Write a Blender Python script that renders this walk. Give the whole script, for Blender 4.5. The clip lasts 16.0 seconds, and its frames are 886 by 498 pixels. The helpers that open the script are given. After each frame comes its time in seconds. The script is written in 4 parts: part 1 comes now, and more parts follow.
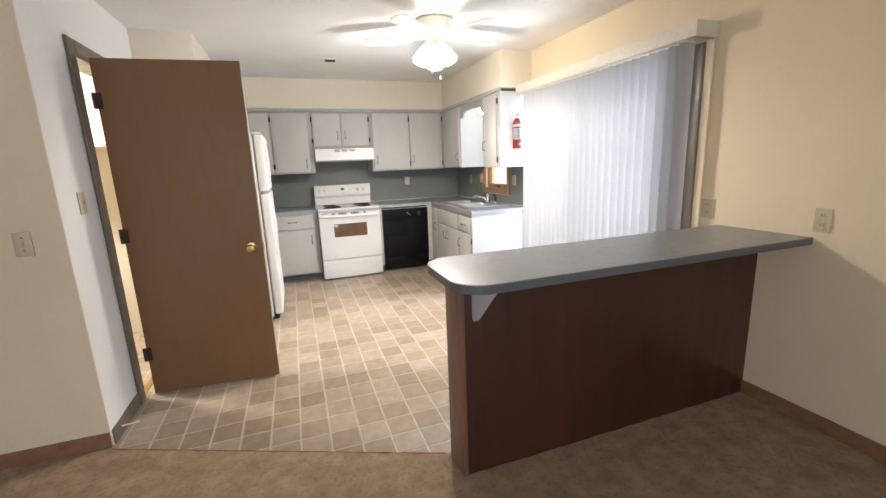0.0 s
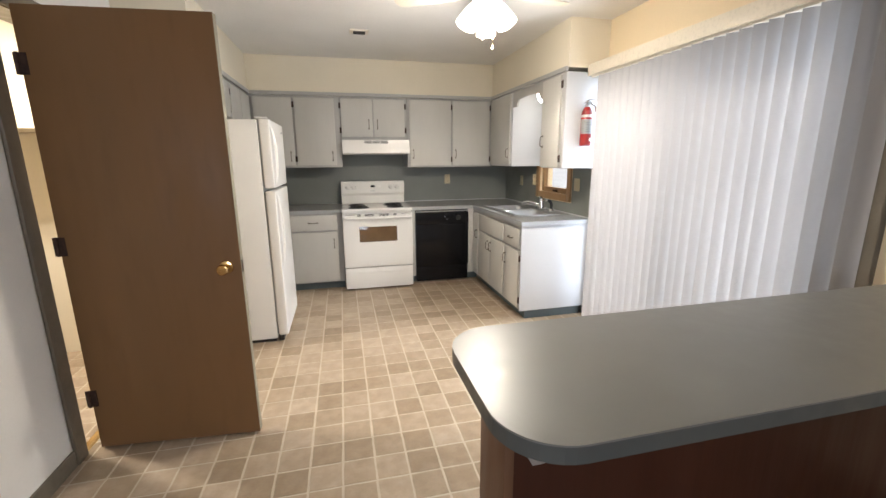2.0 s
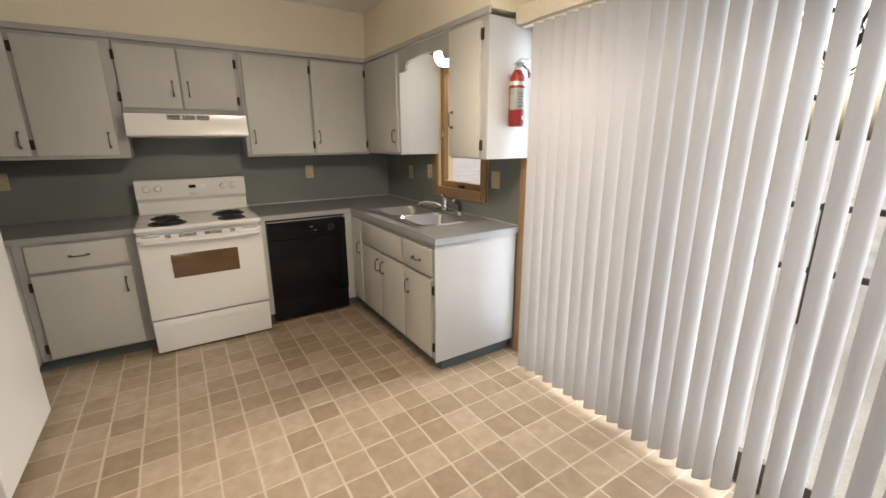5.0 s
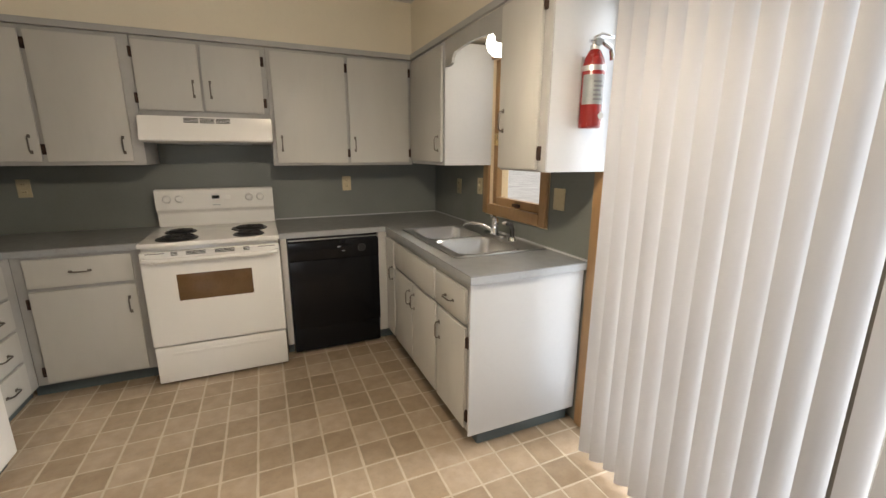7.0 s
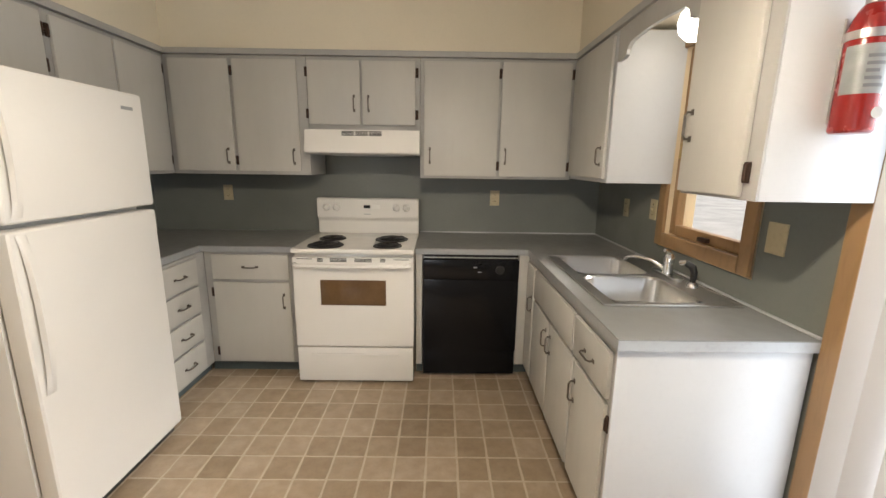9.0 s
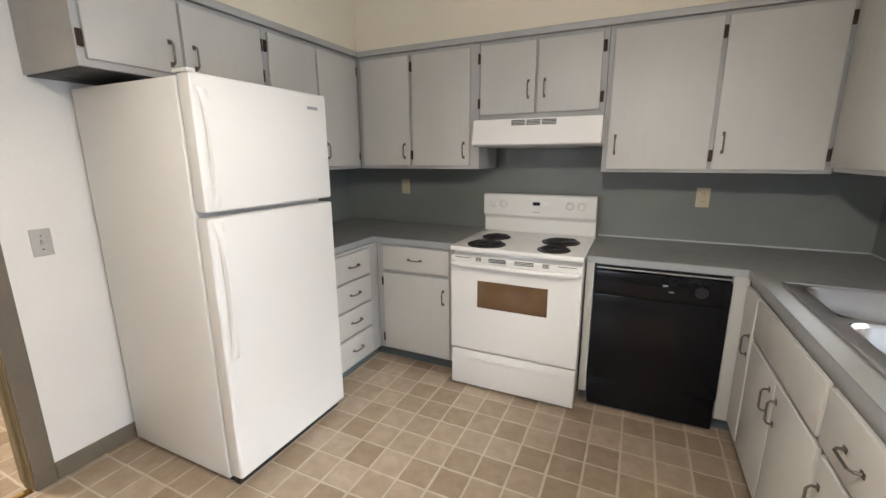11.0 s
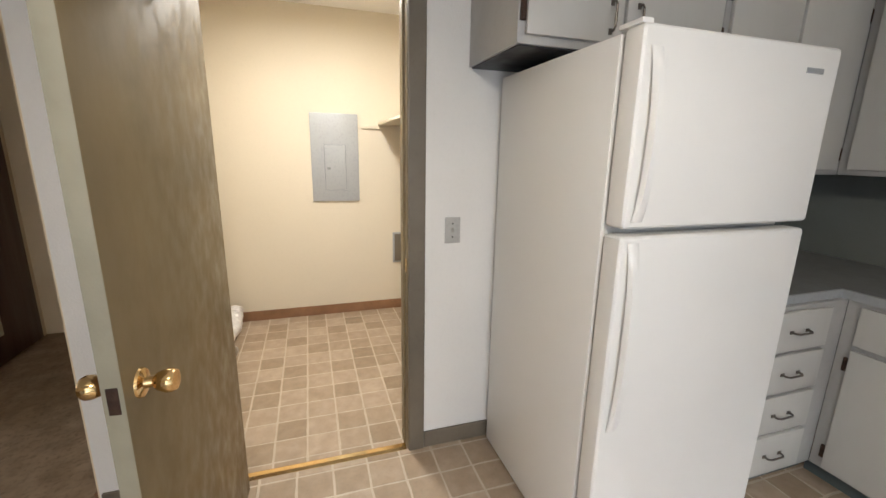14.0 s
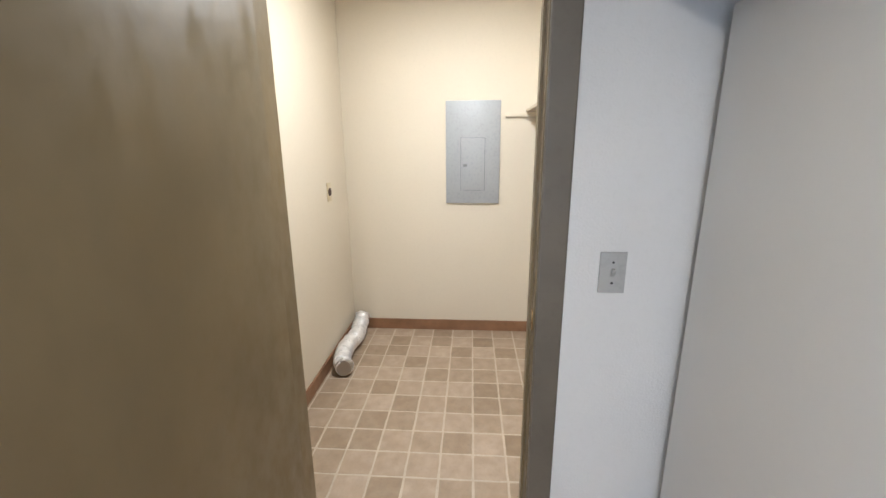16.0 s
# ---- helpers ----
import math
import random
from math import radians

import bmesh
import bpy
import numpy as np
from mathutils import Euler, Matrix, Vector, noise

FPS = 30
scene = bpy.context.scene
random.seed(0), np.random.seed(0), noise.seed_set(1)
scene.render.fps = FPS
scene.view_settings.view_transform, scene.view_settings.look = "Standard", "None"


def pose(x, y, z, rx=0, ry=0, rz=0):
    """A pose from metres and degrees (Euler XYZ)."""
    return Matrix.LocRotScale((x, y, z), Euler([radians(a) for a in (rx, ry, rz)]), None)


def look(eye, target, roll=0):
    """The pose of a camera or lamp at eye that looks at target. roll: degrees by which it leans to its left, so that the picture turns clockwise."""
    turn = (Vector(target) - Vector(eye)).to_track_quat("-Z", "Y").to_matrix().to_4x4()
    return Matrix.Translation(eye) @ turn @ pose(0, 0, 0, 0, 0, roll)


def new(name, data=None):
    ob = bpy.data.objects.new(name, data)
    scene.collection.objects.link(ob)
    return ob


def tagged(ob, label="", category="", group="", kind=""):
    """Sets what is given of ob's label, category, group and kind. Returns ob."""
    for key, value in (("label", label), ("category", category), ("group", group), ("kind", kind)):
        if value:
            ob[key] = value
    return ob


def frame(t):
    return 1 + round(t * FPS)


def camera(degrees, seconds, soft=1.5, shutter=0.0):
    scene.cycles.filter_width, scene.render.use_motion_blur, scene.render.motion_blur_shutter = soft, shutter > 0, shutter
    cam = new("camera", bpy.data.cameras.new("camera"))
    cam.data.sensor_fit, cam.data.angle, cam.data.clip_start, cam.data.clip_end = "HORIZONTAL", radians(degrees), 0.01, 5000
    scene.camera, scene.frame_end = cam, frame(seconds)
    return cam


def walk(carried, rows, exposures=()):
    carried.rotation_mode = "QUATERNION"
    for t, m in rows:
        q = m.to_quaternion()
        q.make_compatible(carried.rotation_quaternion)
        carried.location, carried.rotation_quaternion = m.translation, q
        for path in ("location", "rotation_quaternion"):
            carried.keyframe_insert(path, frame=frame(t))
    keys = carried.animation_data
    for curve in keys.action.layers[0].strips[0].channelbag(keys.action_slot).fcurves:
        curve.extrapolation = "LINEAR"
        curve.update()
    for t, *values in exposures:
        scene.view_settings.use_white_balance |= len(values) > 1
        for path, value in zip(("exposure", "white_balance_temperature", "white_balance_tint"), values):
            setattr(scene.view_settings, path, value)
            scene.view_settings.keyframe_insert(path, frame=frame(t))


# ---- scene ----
cam = camera(94.1, 16.0)
PATH = [
    (0, (-0.012, -0.063, 1.44), (0.638, 1.783, 1.03), -2.2),
    (0.5, (0.161, 0.113, 1.436), (0.688, 1.991, 0.995), -0.3),
    (1, (0.261, 0.273, 1.449), (0.758, 2.159, 1.007), 0.2),
    (1.5, (0.271, 0.514, 1.47), (0.752, 2.41, 1.054), -0.3),
    (2, (0.269, 0.717, 1.458), (0.724, 2.616, 1.029), -0.4),
    (2.5, (0.304, 0.941, 1.453), (0.699, 2.851, 1.011), 0.1),
    (3, (0.285, 1.169, 1.432), (0.647, 3.073, 0.94), 1.0),
    (3.5, (0.221, 1.396, 1.441), (0.726, 3.262, 0.928), -0.4),
    (4, (0.277, 1.58, 1.46), (1.04, 3.358, 0.956), -1.6),
    (4.2, (0.349, 1.671, 1.498), (1.215, 3.399, 0.985), -1.6),
    (6.3, (0.753, 2.301, 1.435), (1.847, 3.897, 0.928), 0.1),
    (6.5, (0.826, 2.341, 1.439), (1.808, 4.015, 0.958), 0.3),
    (7, (0.95, 2.439, 1.447), (1.724, 4.227, 0.995), 0.2),
    (7.5, (1.026, 2.581, 1.469), (1.665, 4.433, 1.067), -0.7),
    (8, (1.059, 2.66, 1.461), (1.545, 4.559, 1.062), -0.6),
    (8.5, (1.103, 2.704, 1.462), (1.375, 4.645, 1.063), 0.4),
    (9, (1.179, 2.756, 1.464), (1.193, 4.714, 1.054), 0.8),
    (9.5, (1.216, 2.792, 1.458), (0.964, 4.727, 1.02), 0.8),
    (9.7, (1.218, 2.815, 1.45), (0.86, 4.73, 0.998), 0.7),
    (11.8, (1.251, 3.219, 1.45), (0.162, 4.844, 1.033), 0.1),
    (12, (1.25, 3.252, 1.449), (0.077, 4.816, 1.027), 0.4),
    (12.5, (1.185, 3.279, 1.434), (-0.297, 4.541, 0.976), 0.6),
    (13, (1.021, 3.275, 1.434), (-0.641, 4.277, 0.952), 0.3),
    (13.5, (0.832, 3.266, 1.443), (-0.932, 4.086, 0.979), -0.0),
    (14, (0.653, 3.296, 1.435), (-1.2, 3.897, 0.982), 1.0),
    (14.5, (0.441, 3.39, 1.432), (-1.472, 3.754, 0.977), 1.8),
    (15, (0.256, 3.452, 1.434), (-1.678, 3.675, 0.976), 2.4),
    (15.5, (0.102, 3.48, 1.439), (-1.842, 3.547, 0.972), 1.2),
    (16, (0.047, 3.507, 1.448), (-1.886, 3.373, 0.952), -0.4),
]
EXPOSURES = [(0.0, 1.38, 5500, 10), (2.0, 1.05, 5800, 10), (3.5, 0.8, 6450, 10), (4.2, 0.6, 6350, 10), (7.0, 0.5, 6400, 10), (9.5, 0.85, 6150, 10), (12.0, 0.95, 5400, 10), (14.5, 0.58, 5600, 10), (16.0, 0.55, 5050, 10)]
walk(cam, [(t, look(e, a, r)) for t, e, a, r in PATH], EXPOSURES)

# ---- light ----
SKY, SUN = 0.10, 2.0
world = bpy.data.worlds.new("world")
scene.world = world
world.use_nodes = True
wn = world.node_tree
sky = wn.nodes.new("ShaderNodeTexSky")
sky.sky_type, sky.sun_disc, sky.sun_elevation, sky.sun_rotation = "NISHITA", False, radians(38), radians(75)
sky.air_density, sky.dust_density, sky.ozone_density = 0.7, 8.0, 0.4
wn.links.new(sky.outputs[0], wn.nodes["Background"].inputs[0])
wn.nodes["Background"].inputs[1].default_value = SKY


def lamp(name, kind, m, energy, color, size):
    d = bpy.data.lights.new(name, kind)
    d.energy, d.color = energy, color
    if kind == "SUN":
        d.angle = radians(size)
    elif kind == "AREA":
        d.shape, d.size, d.size_y = "RECTANGLE", size[0], size[1]
    elif kind == "SPOT":
        d.shadow_soft_size, d.spot_size, d.spot_blend = size[0], radians(size[1]), size[2]
    else:
        d.shadow_soft_size = size
    ob = new(name, d)
    ob.matrix_world = m
    return ob


lamp("sun", "SUN", look((9, 2.2, 6.5), (0, 3, 0)), SUN, (1, 0.95, 0.88), 25)
FAN_XY = (1.155, 3.27)
lamp("fan_light", "POINT", pose(FAN_XY[0], FAN_XY[1], 2.17), 20, (1, 0.85, 0.66), 0.06)
lamp("fan_downlight", "SPOT", pose(FAN_XY[0], FAN_XY[1], 2.165), 36, (1, 0.85, 0.66), (0.06, 172, 0.35))
lamp("patio_daylight", "AREA", look((2.425, 2.99, 1.08), (0, 2.99, 1.0)), 25, (0.89, 0.945, 1.0), (1.8, 1.95))
lamp("sink_light", "POINT", pose(2.26, 4.655, 1.965), 1.1, (1, 0.92, 0.8), 0.06)
lamp("laundry_light", "AREA", pose(-1.85, 3.45, 2.424), 31, (1, 0.87, 0.69), (0.18, 0.18))
# fill lamp added to brighten the living room, set in an invented window
lamp("living_fill_light", "AREA", look((-1.3, -2.93, 1.45), (-1.3, 0, 1.2)), 34, (0.95, 0.97, 1.0), (1.7, 1.25))

# ---- materials ----
def rgb(*c):
    return (*c, 1.0)


def material(name, base, rough=0.5, metal=0.0, vary=0.12, scale=3.0, grain=60.0, grain_amt=0.05, bump=0.05, bump_scale=200.0,
             stretch=(1, 1, 1), spec=0.5, coat=0.0, rand="", emit=None, trans=0.0, tint2=None, tint2_scale=1.2, rough_vary=0.1):
    """A surface with colour drift at two scales, uneven gloss and fine relief."""
    m = bpy.data.materials.new(name)
    m.use_nodes = True
    nt = m.node_tree
    N, L = nt.nodes, nt.links
    b = N["Principled BSDF"]
    tc = N.new("ShaderNodeNewGeometry")
    mp = N.new("ShaderNodeMapping")
    mp.inputs["Scale"].default_value = stretch
    L.new(tc.outputs["Position"], mp.inputs[0])

    def tex(s, detail=4):
        n = N.new("ShaderNodeTexNoise")
        n.inputs["Scale"].default_value, n.inputs["Detail"].default_value = s, detail
        L.new(mp.outputs[0], n.inputs["Vector"])
        return n.outputs["Fac"]

    def mixin(a, bcol, fac, mode="MIX"):
        n = N.new("ShaderNodeMix")
        n.data_type, n.blend_type = "RGBA", mode
        for sock, v in ((n.inputs[6], a), (n.inputs[7], bcol), (n.inputs[0], fac)):
            if isinstance(v, (tuple, float, int)):
                sock.default_value = v
            else:
                L.new(v, sock)
        return n.outputs[2]

    def ramp(v, lo, hi, a=0.0, c=1.0):
        n = N.new("ShaderNodeMapRange")
        n.inputs[1].default_value, n.inputs[2].default_value, n.inputs[3].default_value, n.inputs[4].default_value = lo, hi, a, c
        L.new(v, n.inputs[0])
        return n.outputs[0]

    col = rgb(*base)
    if tint2:
        col = mixin(col, rgb(*tint2), ramp(tex(tint2_scale, 6), 0.42, 0.68))
    dark = tuple(c * (1 - vary) for c in base)
    lite = tuple(min(1, c * (1 + vary)) for c in base)
    col = mixin(col, mixin(rgb(*dark), rgb(*lite), ramp(tex(scale), 0.3, 0.7)), 0.6 if tint2 else 1.0)
    col = mixin(col, rgb(*(c * 0.5 for c in base)), ramp(tex(grain, 2), 0.5, 0.85, 0, grain_amt * 6))
    if rand:
        if rand == "object":
            r = N.new("ShaderNodeObjectInfo").outputs["Random"]
        else:
            r = tc.outputs["Random Per Island"]
        f = N.new("ShaderNodeHueSaturation")
        L.new(ramp(r, 0, 1, 0.75, 1.13), f.inputs["Value"])
        L.new(ramp(r, 0, 1, 1.10, 0.92), f.inputs["Saturation"])
        L.new(col, f.inputs["Color"])
        col = f.outputs[0]
    L.new(col, b.inputs["Base Color"])
    L.new(ramp(tex(scale * 4), 0.3, 0.7, max(0.02, rough - rough_vary), min(1, rough + rough_vary)), b.inputs["Roughness"])
    b.inputs["Metallic"].default_value = metal
    b.inputs["Specular IOR Level"].default_value = spec
    b.inputs["Coat Weight"].default_value = coat
    if bump:
        n = N.new("ShaderNodeBump")
        n.inputs["Strength"].default_value, n.inputs["Distance"].default_value = bump, 0.004
        L.new(tex(bump_scale, 3), n.inputs["Height"])
        L.new(n.outputs[0], b.inputs["Normal"])
    if emit:
        b.inputs["Emission Color"].default_value, b.inputs["Emission Strength"].default_value = rgb(*emit[:3]), emit[3]
    if trans:
        t = N.new("ShaderNodeBsdfTranslucent")
        L.new(col, t.inputs[0])
        mx = N.new("ShaderNodeMixShader")
        mx.inputs[0].default_value = trans
        L.new(b.outputs[0], mx.inputs[1])
        L.new(t.outputs[0], mx.inputs[2])
        L.new(mx.outputs[0], N["Material Output"].inputs[0])
    return m


def glass_material(name):
    m = bpy.data.materials.new(name)
    m.use_nodes = True
    b = m.node_tree.nodes["Principled BSDF"]
    b.inputs["Base Color"].default_value = (0.95, 0.98, 0.97, 1)
    b.inputs["Roughness"].default_value, b.inputs["Transmission Weight"].default_value, b.inputs["IOR"].default_value = 0.01, 1, 1.05
    return m


WALL = material("cream_wall_paint", (0.70, 0.575, 0.385), 0.7, vary=0.04, scale=1.5, grain_amt=0.01, bump=0.25, bump_scale=140)
WHITE_WALL = material("white_wall_paint", (0.72, 0.70, 0.66), 0.65, vary=0.04, scale=1.5, grain_amt=0.01, bump=0.25, bump_scale=140)
SOFFIT_PAINT = material("pale_cream_soffit_paint", (0.72, 0.655, 0.52), 0.7, vary=0.04, scale=1.5, grain_amt=0.01, bump=0.25, bump_scale=140)
LAUNDRY_WALL = material("laundry_wall_paint", (0.62, 0.555, 0.435), 0.7, vary=0.03, scale=1.2, grain_amt=0.01, bump=0.2, bump_scale=140)
SPLASH = material("grey_backsplash_paint", (0.172, 0.18, 0.162), 0.45, vary=0.12, scale=2.0, grain_amt=0.02, bump=0.12, bump_scale=120)
CEIL = material("ceiling_paint", (0.76, 0.74, 0.70), 0.9, vary=0.04, scale=2, grain_amt=0.02, bump=0.5, bump_scale=90)
GREY = material("grey_cabinet_paint", (0.50, 0.487, 0.452), 0.42, vary=0.05, scale=3, grain=25, grain_amt=0.012, bump=0.1, bump_scale=60, stretch=(1, 1, 0.25))
GREY_EDGE = material("grey_cabinet_frame_paint", (0.39, 0.382, 0.365), 0.45, vary=0.08, scale=4, grain=30, grain_amt=0.02, bump=0.12, bump_scale=60)
PANEL_WHITE = material("pale_cabinet_end_paint", (0.52, 0.525, 0.53), 0.45, vary=0.04, scale=2, grain_amt=0.01, bump=0.1, bump_scale=70)
TOE = material("toe_kick_vinyl", (0.095, 0.118, 0.12), 0.5, vary=0.15, bump=0.05)
LAMINATE = material("grey_laminate", (0.215, 0.215, 0.205), 0.36, vary=0.05, scale=5, grain=90, grain_amt=0.006, bump=0.0, rough_vary=0.04)
LAM_EDGE = material("laminate_edge", (0.095, 0.105, 0.105), 0.42, vary=0.06, scale=6, grain=90, grain_amt=0.006, bump=0.0)
ENAMEL = material("white_enamel", (0.74, 0.72, 0.68), 0.22, vary=0.02, scale=2, grain_amt=0.004, bump=0.0, rough_vary=0.05)
FRIDGE = material("white_textured_steel", (0.75, 0.735, 0.70), 0.36, vary=0.02, scale=2, grain_amt=0.004, bump=0.12, bump_scale=450, rough_vary=0.05)
BLACK = material("black_enamel", (0.006, 0.006, 0.007), 0.2, vary=0.1, bump=0.0, rough_vary=0.03, spec=0.25)
BLACK_MATTE = material("black_plastic", (0.012, 0.012, 0.012), 0.5, bump=0.05)
COIL = material("burner_coil_iron", (0.02, 0.018, 0.017), 0.55, vary=0.2, bump=0.1)
CHROME = material("chrome", (0.75, 0.75, 0.76), 0.1, 1.0, vary=0.03, bump=0.0, rough_vary=0.05)
STEEL = material("brushed_stainless_steel", (0.50, 0.49, 0.47), 0.34, 1.0, vary=0.03, grain_amt=0.0, bump=0.0, rough_vary=0.05)
PULL = material("aged_pewter_pull", (0.16, 0.14, 0.12), 0.4, 0.8, vary=0.2, bump=0.05)
HINGE = material("rusty_hinge", (0.055, 0.03, 0.02), 0.6, 0.5, vary=0.4, scale=40, bump=0.2)
BRASS = material("polished_brass", (0.78, 0.55, 0.25), 0.14, 1.0, vary=0.06, bump=0.0, rough_vary=0.06)
DOOR = material("brown_door_paint", (0.195, 0.103, 0.041), 0.55, spec=0.3, tint2=(0.150, 0.088, 0.039), tint2_scale=2.0, vary=0.10, scale=2.2, grain=20, grain_amt=0.03, bump=0.1, bump_scale=50, stretch=(1, 1, 0.2))
DOOR_OLIVE = material("olive_brown_door_paint", (0.20, 0.150, 0.074), 0.42, spec=0.45, tint2=(0.125, 0.104, 0.058), tint2_scale=1.7, vary=0.16, scale=5.5, grain=18, grain_amt=0.02, bump=0.08, bump_scale=50, stretch=(1, 1, 0.6), rough_vary=0.14)
DOOR_EDGE = material("pale_olive_edge_paint", (0.27, 0.25, 0.185), 0.5, vary=0.12, scale=6, grain=30, grain_amt=0.03, bump=0.08)
TRIM = material("taupe_trim_paint", (0.145, 0.122, 0.088), 0.45, vary=0.12, scale=5, grain=40, grain_amt=0.04, bump=0.1)
WOODBASE = material("stained_baseboard", (0.22, 0.115, 0.055), 0.45, vary=0.2, scale=5, grain=30, grain_amt=0.06, bump=0.1)
DARKPANEL = material("dark_wood_panel", (0.055, 0.018, 0.010), 0.4, vary=0.18, scale=3, grain=22, grain_amt=0.08, bump=0.12, bump_scale=60, stretch=(1, 1, 0.08))
MIDWOOD = material("brown_end_trim", (0.16, 0.082, 0.045), 0.45, vary=0.18, scale=5, grain=35, grain_amt=0.06, bump=0.1, stretch=(1, 1, 0.15))
OAK = material("golden_oak", (0.31, 0.185, 0.085), 0.42, vary=0.15, scale=5, grain=45, grain_amt=0.06, bump=0.12, stretch=(1, 1, 0.2))
BLIND = material("translucent_vinyl_slat", (0.385, 0.37, 0.358), 0.5, vary=0.02, scale=2, grain_amt=0.003, bump=0.05, bump_scale=300, trans=0.19)
GROUT = material("pale_vinyl_joint", (0.47, 0.395, 0.30), 0.45, vary=0.08, scale=8, bump=0.05)
TILE_ARGS = dict(rough=0.42, vary=0.14, scale=16, grain=70, grain_amt=0.035, bump=0.12, bump_scale=70, tint2=(0.44, 0.35, 0.26), tint2_scale=14, rough_vary=0.12)
TILE = material("tan_vinyl_tile", (0.325, 0.245, 0.165), rand="object", **TILE_ARGS)
TILE_REST = material("tan_vinyl_tile_rest", (0.325, 0.245, 0.165), rand="island", **TILE_ARGS)
CARPET = material("tan_carpet", (0.31, 0.22, 0.135), 0.95, vary=0.35, scale=11, grain=45, grain_amt=0.11, bump=1.0, bump_scale=230, tint2=(0.44, 0.335, 0.22), tint2_scale=7, spec=0.1)
PLATE = material("ivory_plastic", (0.52, 0.44, 0.28), 0.4, vary=0.03, bump=0.0)
PLATE_GREY = material("grey_plate_plastic", (0.42, 0.41, 0.38), 0.4, vary=0.03, bump=0.0)
SLOT = material("dark_slot", (0.02, 0.018, 0.015), 0.7, bump=0.0)
PANELGREY = material("grey_panel_steel", (0.34, 0.35, 0.355), 0.45, 0.1, vary=0.04, scale=4, bump=0.08, bump_scale=300)
RED = material("red_cylinder_paint", (0.20, 0.010, 0.008), 0.25, vary=0.06, bump=0.0)
LABEL = material("printed_label", (0.21, 0.22, 0.22), 0.4, vary=0.1, scale=30, bump=0.0)
LABEL_DARK = material("label_print", (0.13, 0.13, 0.14), 0.5, bump=0.0)
SHADE = material("lit_frosted_glass", (0.9, 0.85, 0.75), 0.4, vary=0.02, bump=0.0, emit=(1.0, 0.88, 0.68, 3.5))
SHADE_COOL = material("lit_globe_glass", (0.9, 0.88, 0.82), 0.4, vary=0.02, bump=0.0, emit=(1.0, 0.94, 0.82, 4.0))
FANWHITE = material("white_fan_enamel", (0.72, 0.66, 0.55), 0.4, vary=0.05, bump=0.02)
OVEN_GLASS = material("brown_oven_glass", (0.13, 0.075, 0.034), 0.12, vary=0.15, scale=6, bump=0.0, rough_vary=0.03, coat=0.3)
GLASS = glass_material("window_glass")
BRONZE = material("bronze_door_frame", (0.10, 0.085, 0.065), 0.45, 0.3, vary=0.1, bump=0.05)
DUCT = material("crumpled_foil_duct", (0.76, 0.74, 0.72), 0.36, 0.3, vary=0.15, scale=18, bump=0.6, bump_scale=60)
SNOWGROUND = material("pale_patio_ground", (0.42, 0.41, 0.39), 0.9, vary=0.2, scale=1.2, grain_amt=0.1, bump=0.4, bump_scale=30)
BARK = material("bare_bark", (0.07, 0.06, 0.05), 0.9, vary=0.3, scale=8, bump=0.6, bump_scale=40)
SIDING = material("pale_siding", (0.5, 0.5, 0.48), 0.7, vary=0.06, bump=0.1)
FLEXCREAM = material("cream_valance_vinyl", (0.66, 0.60, 0.49), 0.5, vary=0.03, bump=0.05)

# ---- building helpers ----
ORIGIN = {}


def box(bm, x0, x1, y0, y1, z0, z1, bevel=0.0, seg=2):
    r = bmesh.ops.create_cube(bm, size=1)
    vs = r["verts"]
    for v in vs:
        v.co = Vector(((x0 + x1) / 2 + v.co.x * (x1 - x0), (y0 + y1) / 2 + v.co.y * (y1 - y0), (z0 + z1) / 2 + v.co.z * (z1 - z0)))
    if bevel:
        es = {e for v in vs for e in v.link_edges}
        bmesh.ops.bevel(bm, geom=list(es), offset=bevel, segments=seg, affect="EDGES", profile=0.6, clamp_overlap=True)
    return bm


def B(x0, x1, y0, y1, z0, z1, bevel=0.003, seg=2):
    return box(bmesh.new(), x0, x1, y0, y1, z0, z1, bevel, seg)


def lathe(bm, profile, center, axis="z", n=28):
    """Turn a (radius, height) profile round an axis through center."""
    cx, cy, cz = center
    rings = []
    for r, h in profile:
        ring = []
        for i in range(n):
            a = 2 * math.pi * i / n
            p = (r * math.cos(a), r * math.sin(a), h)
            if axis == "x":
                p = (p[2], p[0], p[1])
            elif axis == "y":
                p = (p[0], p[2], p[1])
            ring.append(bm.verts.new((cx + p[0], cy + p[1], cz + p[2])))
        rings.append(ring)
    for a, b in zip(rings, rings[1:]):
        for i in range(n):
            bm.faces.new((a[i], a[(i + 1) % n], b[(i + 1) % n], b[i]))
    for ring in (rings[0], rings[-1]):
        bm.faces.new(ring)
    bmesh.ops.recalc_face_normals(bm, faces=bm.faces)
    return bm


def tube(bm, pts, radius, n=10):
    """A round bar along points, with closed ends."""
    pts = [Vector(p) for p in pts]
    rings = []
    up = Vector((0.31, 0.22, 0.93))
    for i, p in enumerate(pts):
        d = (pts[min(i + 1, len(pts) - 1)] - pts[max(i - 1, 0)]).normalized()
        u = d.cross(up)
        if u.length < 0.05:
            u = d.cross(Vector((1, 0, 0)))
        u.normalize()
        w = d.cross(u).normalized()
        r = radius[i] if isinstance(radius, (list, tuple)) else radius
        rings.append([bm.verts.new(p + (u * math.cos(2 * math.pi * k / n) + w * math.sin(2 * math.pi * k / n)) * r) for k in range(n)])
    for a, b in zip(rings, rings[1:]):
        for i in range(n):
            bm.faces.new((a[i], a[(i + 1) % n], b[(i + 1) % n], b[i]))
    for ring in (rings[0], rings[-1]):
        bm.faces.new(ring)
    bmesh.ops.recalc_face_normals(bm, faces=bm.faces)
    return bm


